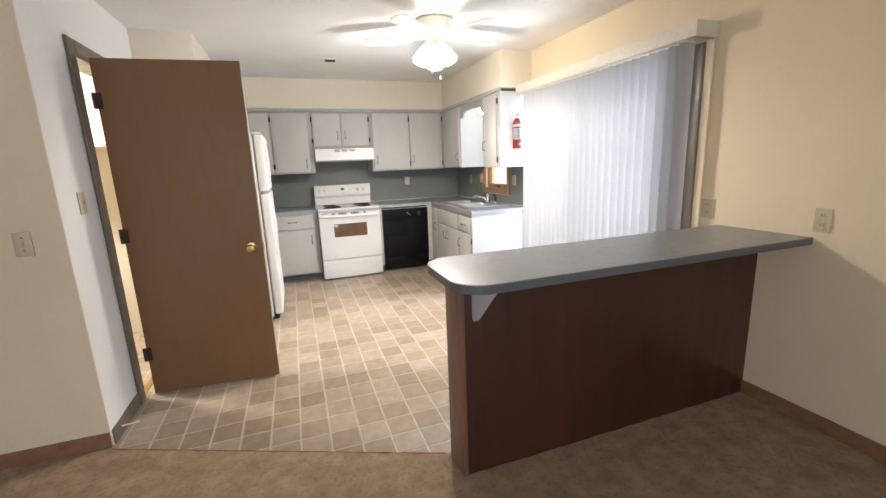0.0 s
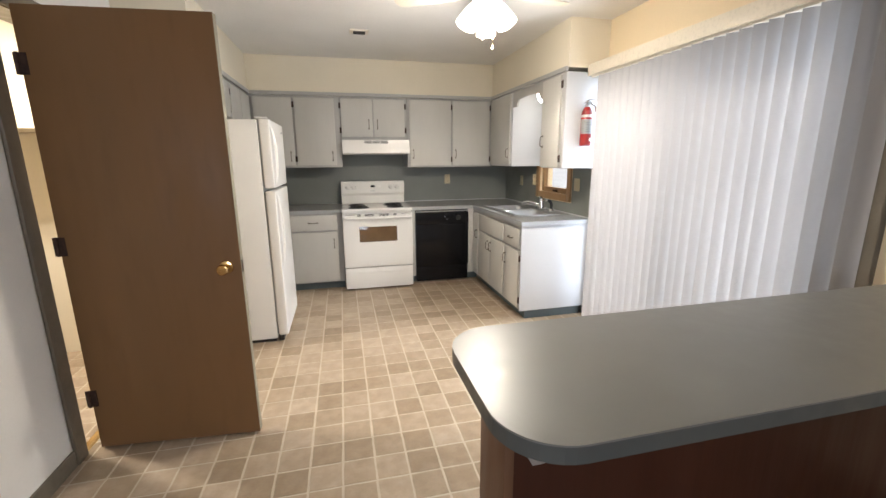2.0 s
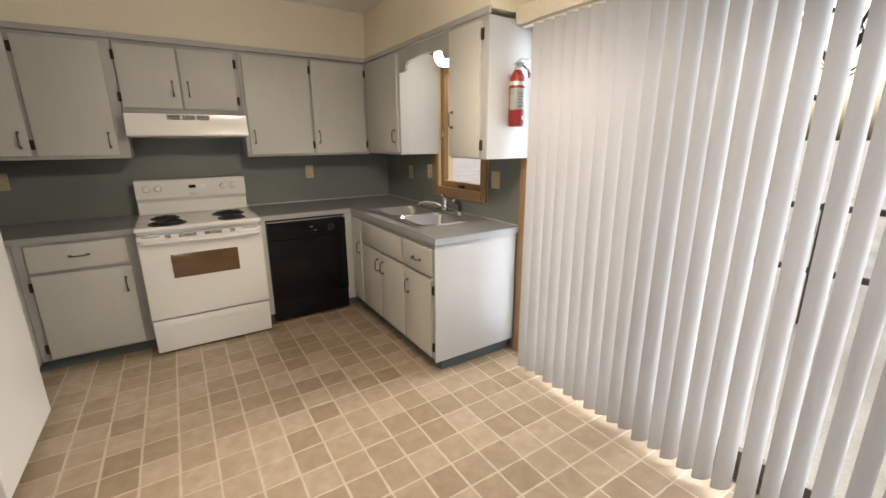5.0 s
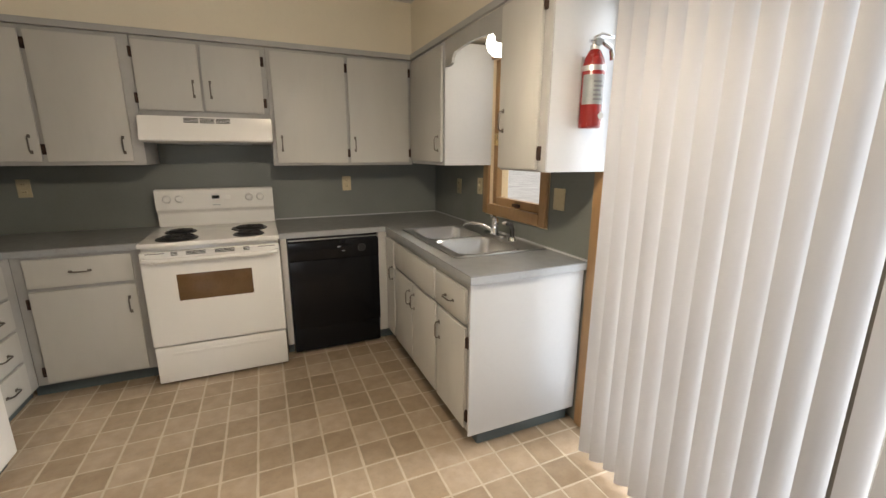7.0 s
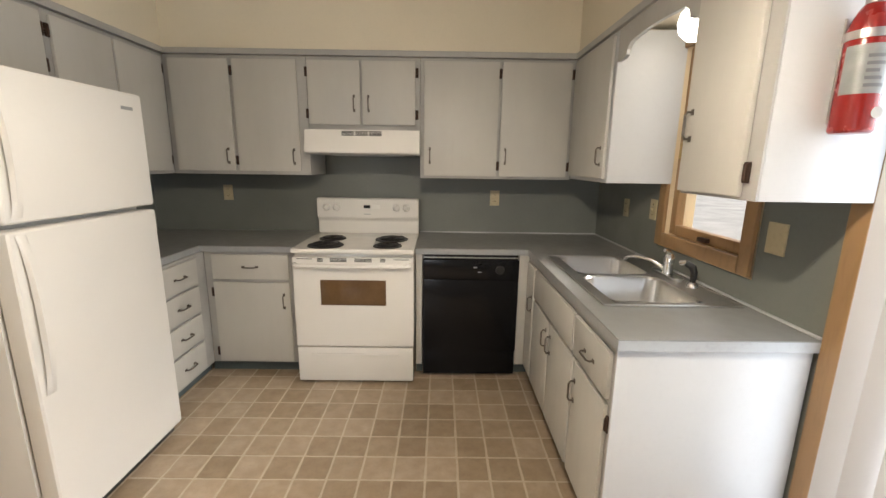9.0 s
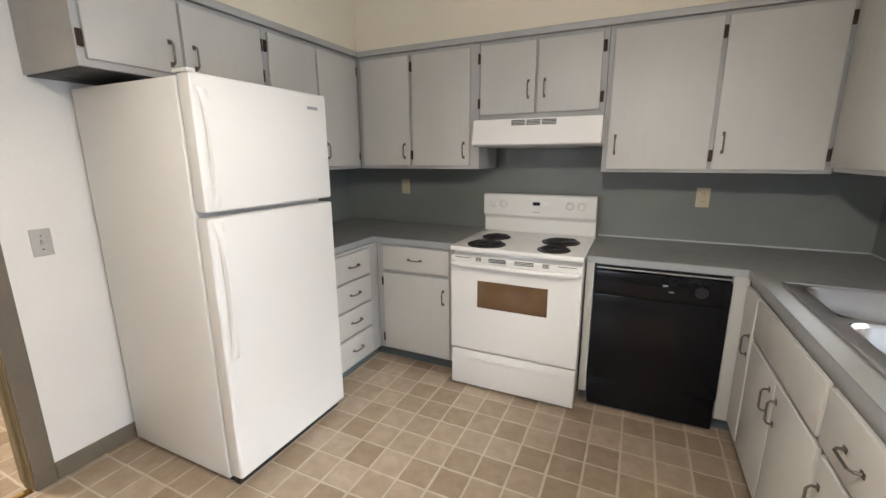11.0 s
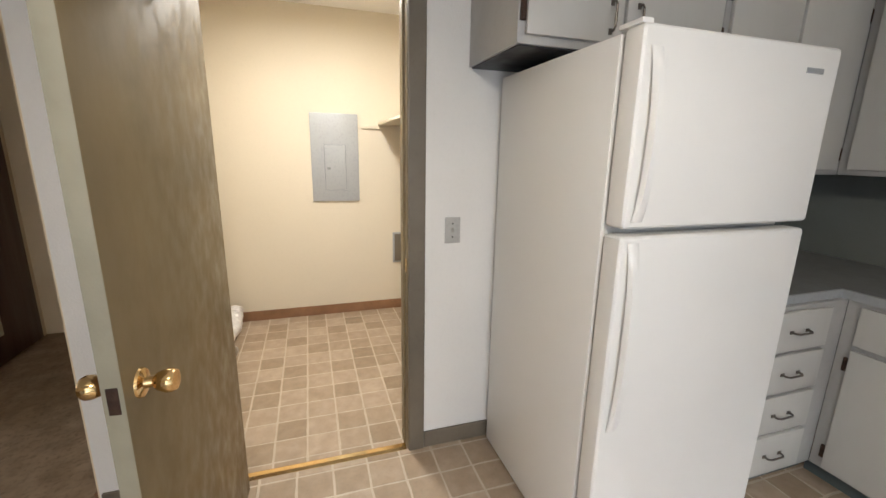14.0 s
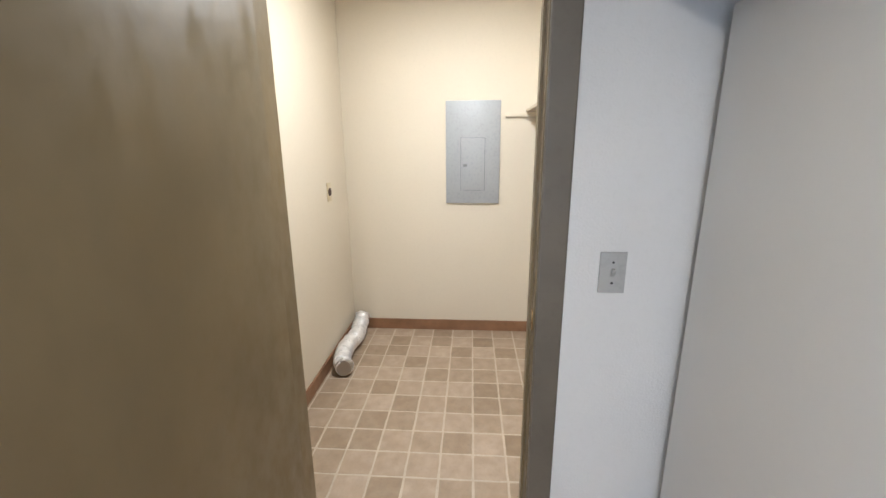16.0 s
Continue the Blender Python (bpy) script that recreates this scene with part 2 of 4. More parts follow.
def prism(bm, pts, axis, a, b):
    """A flat outline, given in the two other axes, drawn out from a to b along the axis."""
    def at(p, h):
        return {"x": (h, p[0], p[1]), "y": (p[0], h, p[1]), "z": (p[0], p[1], h)}[axis]
    lo = [bm.verts.new(at(p, a)) for p in pts]
    hi = [bm.verts.new(at(p, b)) for p in pts]
    bm.faces.new(lo), bm.faces.new(hi)
    n = len(pts)
    for i in range(n):
        bm.faces.new((lo[i], lo[(i + 1) % n], hi[(i + 1) % n], hi[i]))
    bmesh.ops.recalc_face_normals(bm, faces=bm.faces)
    return bm


def mesh_of(name, bm, mat, origin, smooth):
    for v in bm.verts:
        v.co -= origin
    me = bpy.data.meshes.new(name)
    bm.to_mesh(me)
    bm.free()
    me.materials.append(mat)
    if smooth:
        me.shade_smooth()
        me.set_sharp_from_angle(angle=radians(35))
    return me


def thing(name, at, label, category, group="", kind=""):
    ob = new(name)
    ob.location = at
    ob.empty_display_size = 0.1
    ORIGIN[ob.name] = Vector(at)
    return tagged(ob, label, category, group, kind)


def part(name, bm, mat, parent, label="", smooth=True):
    o = ORIGIN[parent.name]
    ob = new(name, mesh_of(name, bm, mat, o, smooth))
    ob.parent = parent
    ORIGIN[ob.name] = o
    if label:
        tagged(ob, label)
    return ob


def whole(name, bm, mat, label, category, group="", kind="", smooth=True):
    """A thing that is one mesh."""
    lo = [min(v.co[i] for v in bm.verts) for i in range(3)]
    hi = [max(v.co[i] for v in bm.verts) for i in range(3)]
    o = Vector(((lo[0] + hi[0]) / 2, (lo[1] + hi[1]) / 2, lo[2]))
    ob = new(name, mesh_of(name, bm, mat, o, smooth))
    ob.location = o
    ORIGIN[ob.name] = o
    return tagged(ob, label, category, group, kind)


def structure(name, bm, mat, label, category="wall"):
    return whole(name, bm, mat, label, category, kind="structure", smooth=False)

# ---- large structure ----
LW, RW, BW, CEILING = -1.08, 2.43, 6.03, 2.53      # kitchen faces: laundry side, patio side, stove wall, ceiling


def wall_with_holes(axis, a, b, u0, u1, z1, holes):
    """A wall from a to b in depth and u0 to u1 along, with holes (u, u, z, z) through it."""
    bm = bmesh.new()
    us = sorted({u0, u1, *(h[0] for h in holes), *(h[1] for h in holes)})
    for ua, ub in zip(us, us[1:]):
        zs = [0.0]
        for h in sorted((h for h in holes if h[0] <= ua and ub <= h[1]), key=lambda h: h[2]):
            zs += [h[2], h[3]]
        zs.append(z1)
        for za, zb in zip(zs[::2], zs[1::2]):
            if zb - za > 1e-4:
                if axis == "x":
                    box(bm, a, b, ua, ub, za, zb)
                else:
                    box(bm, ua, ub, a, b, za, zb)
    return bm


WIN = (4.40, 5.02, 1.09, 2.06)
PATIO = (2.06, 3.92, 0.0, 2.08)
DOORWAY = (2.915, 3.70, 0.0, 2.11)
structure("wall_east", wall_with_holes("x", RW, RW + 0.15, -3.0, BW + 0.15, CEILING, [WIN, PATIO]), WALL, "cream painted wall with patio door and window openings")
structure("wall_north", wall_with_holes("y", BW, BW + 0.15, LW - 0.12, RW, CEILING, []), SPLASH, "grey-green painted wall behind the stove")
structure("wall_west", wall_with_holes("x", LW - 0.12, LW, 2.43, BW, CEILING, [DOORWAY]), WHITE_WALL, "white painted wall with a doorway to the laundry")
structure("wall_living", wall_with_holes("y", 2.43, 2.56, -3.13, LW - 0.12, CEILING, []), WALL, "cream wall beside the carpeted room")
# opening for the added, unseen window
FILL_WIN = (-2.15, -0.45, 0.8, 2.1)
structure("wall_south", wall_with_holes("y", -3.12, -3.0, -3.13, RW + 0.15, CEILING, [FILL_WIN]), WALL, "unseen cream wall with an added window opening")
structure("wall_hall_west", wall_with_holes("x", -3.25, -3.13, -3.0, 2.56, CEILING, []), WALL, "cream wall at the end of the carpeted room")
structure("wall_laundry_west", wall_with_holes("x", -3.13, -3.005, 2.56, 4.42, CEILING, []), LAUNDRY_WALL, "cream laundry wall behind the electrical panel")
structure("wall_laundry_north", wall_with_holes("y", 4.30, 4.42, -3.005, LW - 0.12, CEILING, []), LAUNDRY_WALL, "cream laundry wall under the shelf")
structure("wall_laundry_south", B(-3.005, LW - 0.12, 2.56, 2.575, 0, CEILING, 0), LAUNDRY_WALL, "cream laundry wall beside the dryer duct")
structure("wall_laundry_east", wall_with_holes("x", LW - 0.132, LW - 0.12, 2.575, 4.30, CEILING, [DOORWAY]), LAUNDRY_WALL, "cream laundry side of the doorway wall")
bm = bmesh.new()
box(bm, -3.25, RW + 0.15, -3.12, BW + 0.15, CEILING, CEILING + 0.12)
structure("ceiling", bm, CEIL, "off-white textured ceiling", "ceiling")
# grey splash paint on the side walls below the upper cabinets, 4 mm proud of the wall
structure("splash_east", wall_with_holes("x", RW - 0.004, RW, 3.995, BW, 2.165, [(4.34, 5.085, 1.02, 2.165)]), SPLASH, "grey-green painted wall round the sink window")
structure("splash_west", B(LW, LW + 0.004, 4.83, BW, 0, 2.165, 0), SPLASH, "grey-green painted wall beside the fridge")
# dropped soffits
SOF = 2.165
structure("soffit_north", B(LW, RW, 5.655, BW, SOF, CEILING, 0), SOFFIT_PAINT, "cream dropped soffit over the stove cabinets", "soffit")
structure("soffit_east", B(2.075, RW, 3.905, 5.655, SOF, CEILING, 0), SOFFIT_PAINT, "cream dropped soffit over the sink cabinets", "soffit")
structure("soffit_west", B(LW, -0.652, 3.957, 5.655, SOF, CEILING, 0), SOFFIT_PAINT, "cream dropped soffit over the fridge cabinets", "soffit")
bm = bmesh.new()
box(bm, -0.645, 2.07, 5.632, 5.654, 2.135, 2.172, 0.006)
box(bm, 2.052, 2.074, 3.905, 5.63, 2.135, 2.172, 0.006)
box(bm, -0.651, -0.629, 3.945, 5.63, 2.135, 2.172, 0.006)
structure("trim_soffit", bm, GREY_EDGE, "grey moulding under the soffit", "trim")

# carpet, with the floor's oblique seam
SEAM_A, SEAM_B = Vector((-1.10, 2.395)), Vector((0.60, 1.652))


def seam_side(x, y):
    d = SEAM_B - SEAM_A
    return (d.x * (y - SEAM_A.y) - d.y * (x - SEAM_A.x)) / d.length


structure("floor_slab", B(-3.25, RW + 0.15, -3.12, BW + 0.15, -0.2, -0.03, 0), GROUT, "floor under the coverings", "floor")
bm = bmesh.new()
NX, NY = 190, 190
X0, X1, Y0, Y1 = -3.13, RW, -3.0, 2.43
grid = {}
for i in range(NX + 1):
    for j in range(NY + 1):
        x, y = X0 + (X1 - X0) * (i / NX), Y0 + (Y1 - Y0) * (j / NY)
        s = seam_side(x, y)
        if x > -1.13 and s > 0.001 and x < 0.62:
            y -= s * 1.09
            lim = SEAM_A.y + (SEAM_B.y - SEAM_A.y) * (x - SEAM_A.x) / (SEAM_B.x - SEAM_A.x)
            y = min(y, lim)
        if x >= 0.62:
            y = min(y, 1.60)
        h = 0.004 + 0.006 * noise.noise((x * 22, y * 22, 0)) + 0.005 * noise.noise((x * 55, y * 55, 3))
        grid[i, j] = bm.verts.new((x, y, h))
for i in range(NX):
    for j in range(NY):
        bm.faces.new((grid[i, j], grid[i + 1, j], grid[i + 1, j + 1], grid[i, j + 1]))
bmesh.ops.dissolve_degenerate(bm, dist=1e-5, edges=bm.edges)
carpet = whole("carpet", bm, CARPET, "worn tan cut-pile carpet in the living room", "carpet", kind="structure")

# ---- patio side ----
vd = thing("patio_door", (RW + 0.09, 2.93, 0), "bronze-framed sliding glass patio door behind blinds", "door", kind="structure")
for y0, y1, xo in ((2.07, 3.0, 0.05), (2.96, 3.91, 0.095)):
    bm = bmesh.new()
    x0, x1 = RW + xo, RW + xo + 0.04
    box(bm, x0, x1, y0, y0 + 0.07, 0.03, 2.06, 0.004)
    box(bm, x0, x1, y1 - 0.07, y1, 0.03, 2.06, 0.004)
    box(bm, x0, x1, y0 + 0.07, y1 - 0.07, 0.03, 0.12, 0.004)
    box(bm, x0, x1, y0 + 0.07, y1 - 0.07, 1.98, 2.06, 0.004)
    part("door_frame", bm, BRONZE, vd)
    g = part("pane", B(x0 + 0.016, x0 + 0.022, y0 + 0.07, y1 - 0.07, 0.12, 1.98, 0), GLASS, vd)
    g.visible_shadow = False
bm = bmesh.new()
box(bm, RW + 0.01, RW + 0.15, 2.062, 3.918, 0.0, 0.028, 0.003)
box(bm, RW + 0.005, RW + 0.15, 2.062, 2.069, 0.03, 2.078)
box(bm, RW + 0.005, RW + 0.15, 3.91, 3.918, 0.03, 2.078)
part("track", bm, BRONZE, vd)
bm = bmesh.new()
box(bm, RW - 0.018, RW - 0.001, 3.925, 3.992, 0.0, 2.10, 0.004)
structure("trim_patio_north", bm, OAK, "golden oak casing beside the patio door", "trim")
# cable raceway strip running down from the valance
structure("trim_patio_south", B(RW - 0.018, RW - 0.001, 1.86, 1.912, 0, 2.10, 0.004), WALL, "cream cable raceway strip beside the patio door", "trim")

# jamb strip whose dark taupe also stands in for the blind's shadow
structure("trim_patio_jamb", B(RW - 0.012, RW - 0.001, 1.913, 2.06, 0, 2.095, 0.003), TRIM, "jamb beside the blind with the blind shadow in its taupe colour", "trim")
blind = thing("vertical_blind", (2.30, 2.93, 2.1), "white vinyl vertical blind drawn across the patio door", "blind")
part("headrail", B(2.275, 2.325, 1.93, 3.90, 2.09, 2.13), FLEXCREAM, blind)
bm = bmesh.new()
box(bm, 2.245, 2.255, 1.845, 3.90, 2.098, 2.186, 0.002)
box(bm, 2.255, RW - 0.001, 1.845, 1.855, 2.098, 2.186, 0.002)
box(bm, 2.255, RW - 0.001, 1.856, 3.90, 2.176, 2.186, 0.002)
part("valance", bm, FLEXCREAM, blind, "cream vinyl valance box")


def slat_mesh(seed):
    rnd = random.Random(seed)
    bm = bmesh.new()
    w, sag, n = 0.089, 0.0155, 10
    rows = []
    for z in (-2.065 + rnd.uniform(-0.006, 0.004), -1.4, -0.7, 0.0):
        row = []
        for i in range(n + 1):
            u = i / n * 2 - 1
            row.append(bm.verts.new((-sag * (1 - u * u) + rnd.uniform(-1, 1) * 0.0005, u * w / 2, z)))
        rows.append(row)
    for a, b in zip(rows, rows[1:]):
        for i in range(n):
            bm.faces.new((a[i], a[i + 1], b[i + 1], b[i]))
    me = mesh_of("slat", bm, BLIND, Vector((0, 0, 0)), True)
    return me


SLATS = [slat_mesh(k) for k in range(4)]
rnd = random.Random(5)
for k in range(25):
    ob = new("slat", SLATS[k % 4])
    ob.parent = blind
    ob.matrix_basis = pose(0.008, 1.955 + 0.0754 * k - 2.93, -0.012, rnd.uniform(-0.15, 0.15), rnd.uniform(-0.25, 0.25), 60 + rnd.uniform(-4, 4))

# sink window
wdw = thing("window_1", (RW, 4.71, 1.03), "golden oak casement window over the sink", "window", kind="structure")
bm = bmesh.new()
box(bm, RW - 0.024, RW - 0.005, 4.345, 4.41, 1.03, 2.10, 0.004)
box(bm, RW - 0.024, RW - 0.005, 5.01, 5.08, 1.03, 2.10, 0.004)
box(bm, RW - 0.026, RW - 0.005, 4.41, 5.01, 1.03, 1.10, 0.004)
box(bm, RW - 0.024, RW - 0.005, 4.41, 5.01, 2.05, 2.10, 0.004)
part("casing", bm, OAK, wdw)
bm = bmesh.new()
for y0, y1, z0, z1 in ((4.405, 4.455, 1.1, 2.05), (4.965, 5.015, 1.1, 2.05), (4.455, 4.965, 1.095, 1.15), (4.455, 4.965, 2.0, 2.05)):
    box(bm, RW + 0.02, RW + 0.065, y0, y1, z0, z1, 0.005)
part("window_frame", bm, OAK, wdw)
pn = part("pane", B(RW + 0.04, RW + 0.046, 4.455, 4.965, 1.15, 2.0, 0), GLASS, wdw)
pn.visible_shadow = False
bm = B(RW - 0.002, RW + 0.02, 4.66, 4.73, 1.108, 1.128, 0.004)
part("latch", bm, HINGE, wdw, "dark metal crank latch")
part("catch", B(RW + 0.0, RW + 0.02, 4.958, 4.98, 1.50, 1.58, 0.004), BRASS, wdw)

# added living room window, behind the walk and never seen; houses the fill lamp
w2 = thing("fill_window", (-1.3, -3.06, 0.8), "added white framed window for the fill light, out of view", "window", kind="structure")
bm = bmesh.new()
for x0, x1, z0, z1 in ((-2.15, -2.09, 0.8, 2.1), (-0.51, -0.45, 0.8, 2.1), (-2.09, -0.51, 0.8, 0.86), (-2.09, -0.51, 2.04, 2.1), (-1.33, -1.27, 0.86, 2.04)):
    box(bm, x0, x1, -3.11, -3.05, z0, z1, 0.004)
part("window_frame", bm, PANEL_WHITE, w2)

# ---- baseboards and trims ----
structure("baseboard_kitchen", B(LW, LW + 0.012, 2.44, 2.833, 0, 0.085, 0.003), TRIM, "taupe vinyl base on the white wall", "baseboard")
structure("baseboard_fridge", B(LW, LW + 0.012, 3.773, 4.80, 0, 0.085, 0.003), TRIM, "taupe vinyl base beside the fridge", "baseboard")
structure("baseboard_living", B(-3.13, LW - 0.001, 2.411, 2.4235, 0, 0.085, 0.003), WOODBASE, "brown stained baseboard over the carpet", "baseboard")
structure("baseboard_bar", B(RW - 0.013, RW - 0.001, -3.0, 1.488, 0, 0.085, 0.003), WOODBASE, "brown stained baseboard under the bar", "baseboard")
bm = bmesh.new()
box(bm, -3.004, -2.992, 2.59, 4.29, 0, 0.085, 0.003)
box(bm, -2.99, LW - 0.14, 2.576, 2.588, 0, 0.085, 0.003)
structure("baseboard_laundry", bm, WOODBASE, "brown baseboard round the laundry room", "baseboard")
structure("trim_corner", B(-3.13, LW - 0.001, 2.424, 2.4295, 0.0, CEILING, 0), WALL, "cream wall end", "trim")
for nm, x0, x1 in (("trim_doorway_kitchen", LW + 0.001, LW + 0.018), ("trim_doorway_laundry", LW - 0.15, LW - 0.133)):
    bm = bmesh.new()
    box(bm, x0, x1, 2.835, 2.917, 0, 2.18, 0.006)
    box(bm, x0, x1, 3.694, 3.771, 0, 2.18, 0.006)
    box(bm, x0, x1, 2.917, 3.698, 2.10, 2.18, 0.006)
    structure(nm, bm, TRIM, "taupe painted door casing", "trim")
bm = bmesh.new()
box(bm, LW - 0.13, LW, 2.916, 2.928, 0, 2.10)
box(bm, LW - 0.13, LW, 3.692, 3.6995, 0, 2.10)
box(bm, LW - 0.13, LW, 2.928, 3.692, 2.095, 2.109)
box(bm, LW - 0.08, LW - 0.045, 3.684, 3.692, 0, 2.095)
structure("jamb_doorway", bm, DOOR_OLIVE, "olive-brown painted door jamb with a stop", "trim")
jl = whole("strike_plate", B(LW - 0.035, LW - 0.008, 3.6885, 3.6915, 0.91, 0.97, 0.001), BRASS, "small brass strike plate on the jamb", "strike plate")
bm = prism(bmesh.new(), [(LW - 0.055, -0.002), (LW - 0.04, 0.007), (LW - 0.015, 0.007), (LW, -0.002)], "y", 2.928, 3.687)
structure("threshold_doorway", bm, BRASS, "worn brass threshold strip", "threshold")

# ---- laundry door ----
HX, HY = -1.02, 2.945
ANG = math.degrees(math.atan2(2.882 - 2.945, -0.245 + 1.02))
W = math.hypot(0.775, 0.063)
TURN = pose(HX, HY, 0, 0, 0, ANG)


def turned(bm, m=TURN):
    bmesh.ops.transform(bm, matrix=m, verts=bm.verts)
    return bm


door = thing("door_1", (HX, HY, 0), "open brown flush laundry door with brass knobs", "door", kind="structure")
part("door_leaf", turned(B(0, W, -0.0, 0.0365, 0.012, 2.092, 0.003)), DOOR, door)
part("door_skin", turned(B(0.0005, W - 0.0005, 0.0367, 0.0385, 0.0125, 2.0915, 0.0006)), DOOR_OLIVE, door, "olive-brown cloudy door face")
for side, s in ((-0.0, -1), (0.038, 1)):
    bm = lathe(bmesh.new(), [(0.0005, 0), (0.033, 0.001), (0.031, 0.006), (0.013, 0.010), (0.011, 0.026), (0.020, 0.034), (0.026, 0.05), (0.0265, 0.062), (0.022, 0.070), (0.0005, 0.071)], (0, 0, 0), "z", 24)
    bmesh.ops.transform(bm, matrix=pose(W - 0.068, side, 0.94, -90 * s, 0, 0), verts=bm.verts)
    part("knob", turned(bm), BRASS, door, "polished brass door knob")
part("edge_strip", turned(B(W + 0.0002, W + 0.0014, 0.0, 0.038, 0.0125, 2.0915, 0.0003)), DOOR_EDGE, door, "pale grey-olive painted door edge")
part("latch_plate", turned(B(W - 0.0005, W + 0.0025, 0.008, 0.03, 0.91, 0.97, 0.001)), HINGE, door)
for z in (1.86, 1.07, 0.29):
    bm = bmesh.new()
    tube(bm, [(-0.006, -0.006, z - 0.045), (-0.006, -0.006, z + 0.045)], 0.007, 10)
    box(bm, -0.020, -0.004, -0.006, -0.003, z - 0.044, z + 0.044)
    box(bm, -0.004, 0.028, -0.003, -0.0005, z - 0.044, z + 0.044)
    part("hinge", turned(bm), HINGE, door, "dark bronze butt hinge")
bm = tube(bmesh.new(), [(0.30, 0.042, 1.87), (0.30, 0.052, 1.835), (0.30, 0.072, 1.825), (0.30, 0.085, 1.845)], 0.005, 8)
box(bm, 0.286, 0.314, 0.0385, 0.042, 1.84, 1.90, 0.002)
part("robe_hook", turned(bm), CHROME, door, "small chrome robe hook")

# hall door with grille, seen past the laundry door
structure("wall_hall", wall_with_holes("y", 1.16, 1.28, -3.13, -1.75, CEILING, []), WALL, "cream hallway wall")
hd = thing("door_2", (-2.55, 1.30, 0), "red-brown wooden hall closet door with a return grille", "door", kind="structure")
part("door_leaf", B(-3.02, -2.05, 1.284, 1.32, 0.03, 2.1, 0.003), DARKPANEL, hd)
gr = part("grille_frame", B(-2.62, -2.22, 1.3205, 1.332, 0.22, 0.66, 0.004), PLATE, hd, "beige louvred air grille")
for k in range(11):
    part("louvre", prism(bmesh.new(), [(1.333, 0.245 + k * 0.037), (1.342, 0.25 + k * 0.037), (1.333, 0.272 + k * 0.037)], "x", -2.6, -2.24), PLATE, gr, smooth=False)

# ---- peninsula bar ----
bar = thing("breakfast_bar", (1.5, 1.5, 0), "dark wood-panelled half wall of the breakfast bar", "breakfast bar")
part("panel", B(0.62, RW - 0.001, 1.488, 1.50, 0.0, 0.965, 0.002), DARKPANEL, bar, "dark red-brown wood panel")
part("half_wall", B(0.62, RW - 0.001, 1.502, 1.65, 0.0, 0.965, 0.002), PANEL_WHITE, bar)
part("end_trim", B(0.594, 0.6195, 1.484, 1.654, 0.0, 0.962, 0.004), MIDWOOD, bar, "brown wood end post")
bm = prism(bmesh.new(), [(1.486, 0.962), (1.29, 0.962), (1.29, 0.94), (1.462, 0.77), (1.486, 0.77)], "x", 0.655, 0.675)
part("bracket", bm, PANEL_WHITE, bar, "pale grey triangular bracket")


def rounded_outline(x0, x1, y0, y1, r_sw, r_nw, n=10):
    pts = [(x1, y0), (x1, y1)]
    for k in range(n + 1):
        a = math.pi / 2 + k / n * math.pi / 2
        pts.append((x0 + r_nw + r_nw * math.cos(a), y1 - r_nw + r_nw * math.sin(a)))
    for k in range(n + 1):
        a = math.pi + k / n * math.pi / 2
        pts.append((x0 + r_sw + r_sw * math.cos(a), y0 + r_sw + r_sw * math.sin(a)))
    return pts


bc = thing("bar_counter", (1.5, 1.48, 0.962), "grey laminate bar top with rounded corners", "countertop")
OUT = rounded_outline(0.508, RW - 0.002, 1.235, 1.738, 0.13, 0.13)
part("top", prism(bmesh.new(), OUT, "z", 0.996, 1.0), LAMINATE, bc, smooth=False)
part("edge_band", prism(bmesh.new(), OUT, "z", 0.963, 0.9955), LAM_EDGE, bc, "dark grey edge band", smooth=False)

ds = thing("door_stop", (LW + 0.012, 2.53, 0.05), "small spring door stop with a white tip on the baseboard", "door stop")
part("spring", tube(bmesh.new(), [(LW + 0.0125, 2.53, 0.05), (LW + 0.045, 2.535, 0.049), (LW + 0.08, 2.54, 0.05)], 0.004, 8), FANWHITE, ds)
part("tip", tube(bmesh.new(), [(LW + 0.0805, 2.54, 0.05), (LW + 0.095, 2.542, 0.05)], 0.008, 10), FANWHITE, ds)

# ---- kitchen cabinets ----
def pull_mesh(vertical=True):
    """A bow pull standing on a face at y = 0, towards -y."""
    h = 0.045
    bm = bmesh.new()
    pts = [(0, 0, -h), (0, -0.018, -h), (0, -0.026, -h + 0.012), (0, -0.026, h - 0.012), (0, -0.018, h), (0, 0, h)]
    tube(bm, pts, 0.0042, 8)
    for z in (-h, h):
        box(bm, -0.007, 0.007, -0.004, -0.0002, z - 0.010, z + 0.010, 0.001)
    if not vertical:
        bmesh.ops.transform(bm, matrix=pose(0, 0, 0, 0, 90, 0), verts=bm.verts)
    return bm


def hinge_mesh():
    bm = bmesh.new()
    tube(bm, [(0, -0.012, -0.024), (0, -0.012, 0.024)], 0.0055, 8)
    box(bm, -0.010, 0.010, -0.010, -0.001, -0.03, 0.03, 0.002)
    return bm


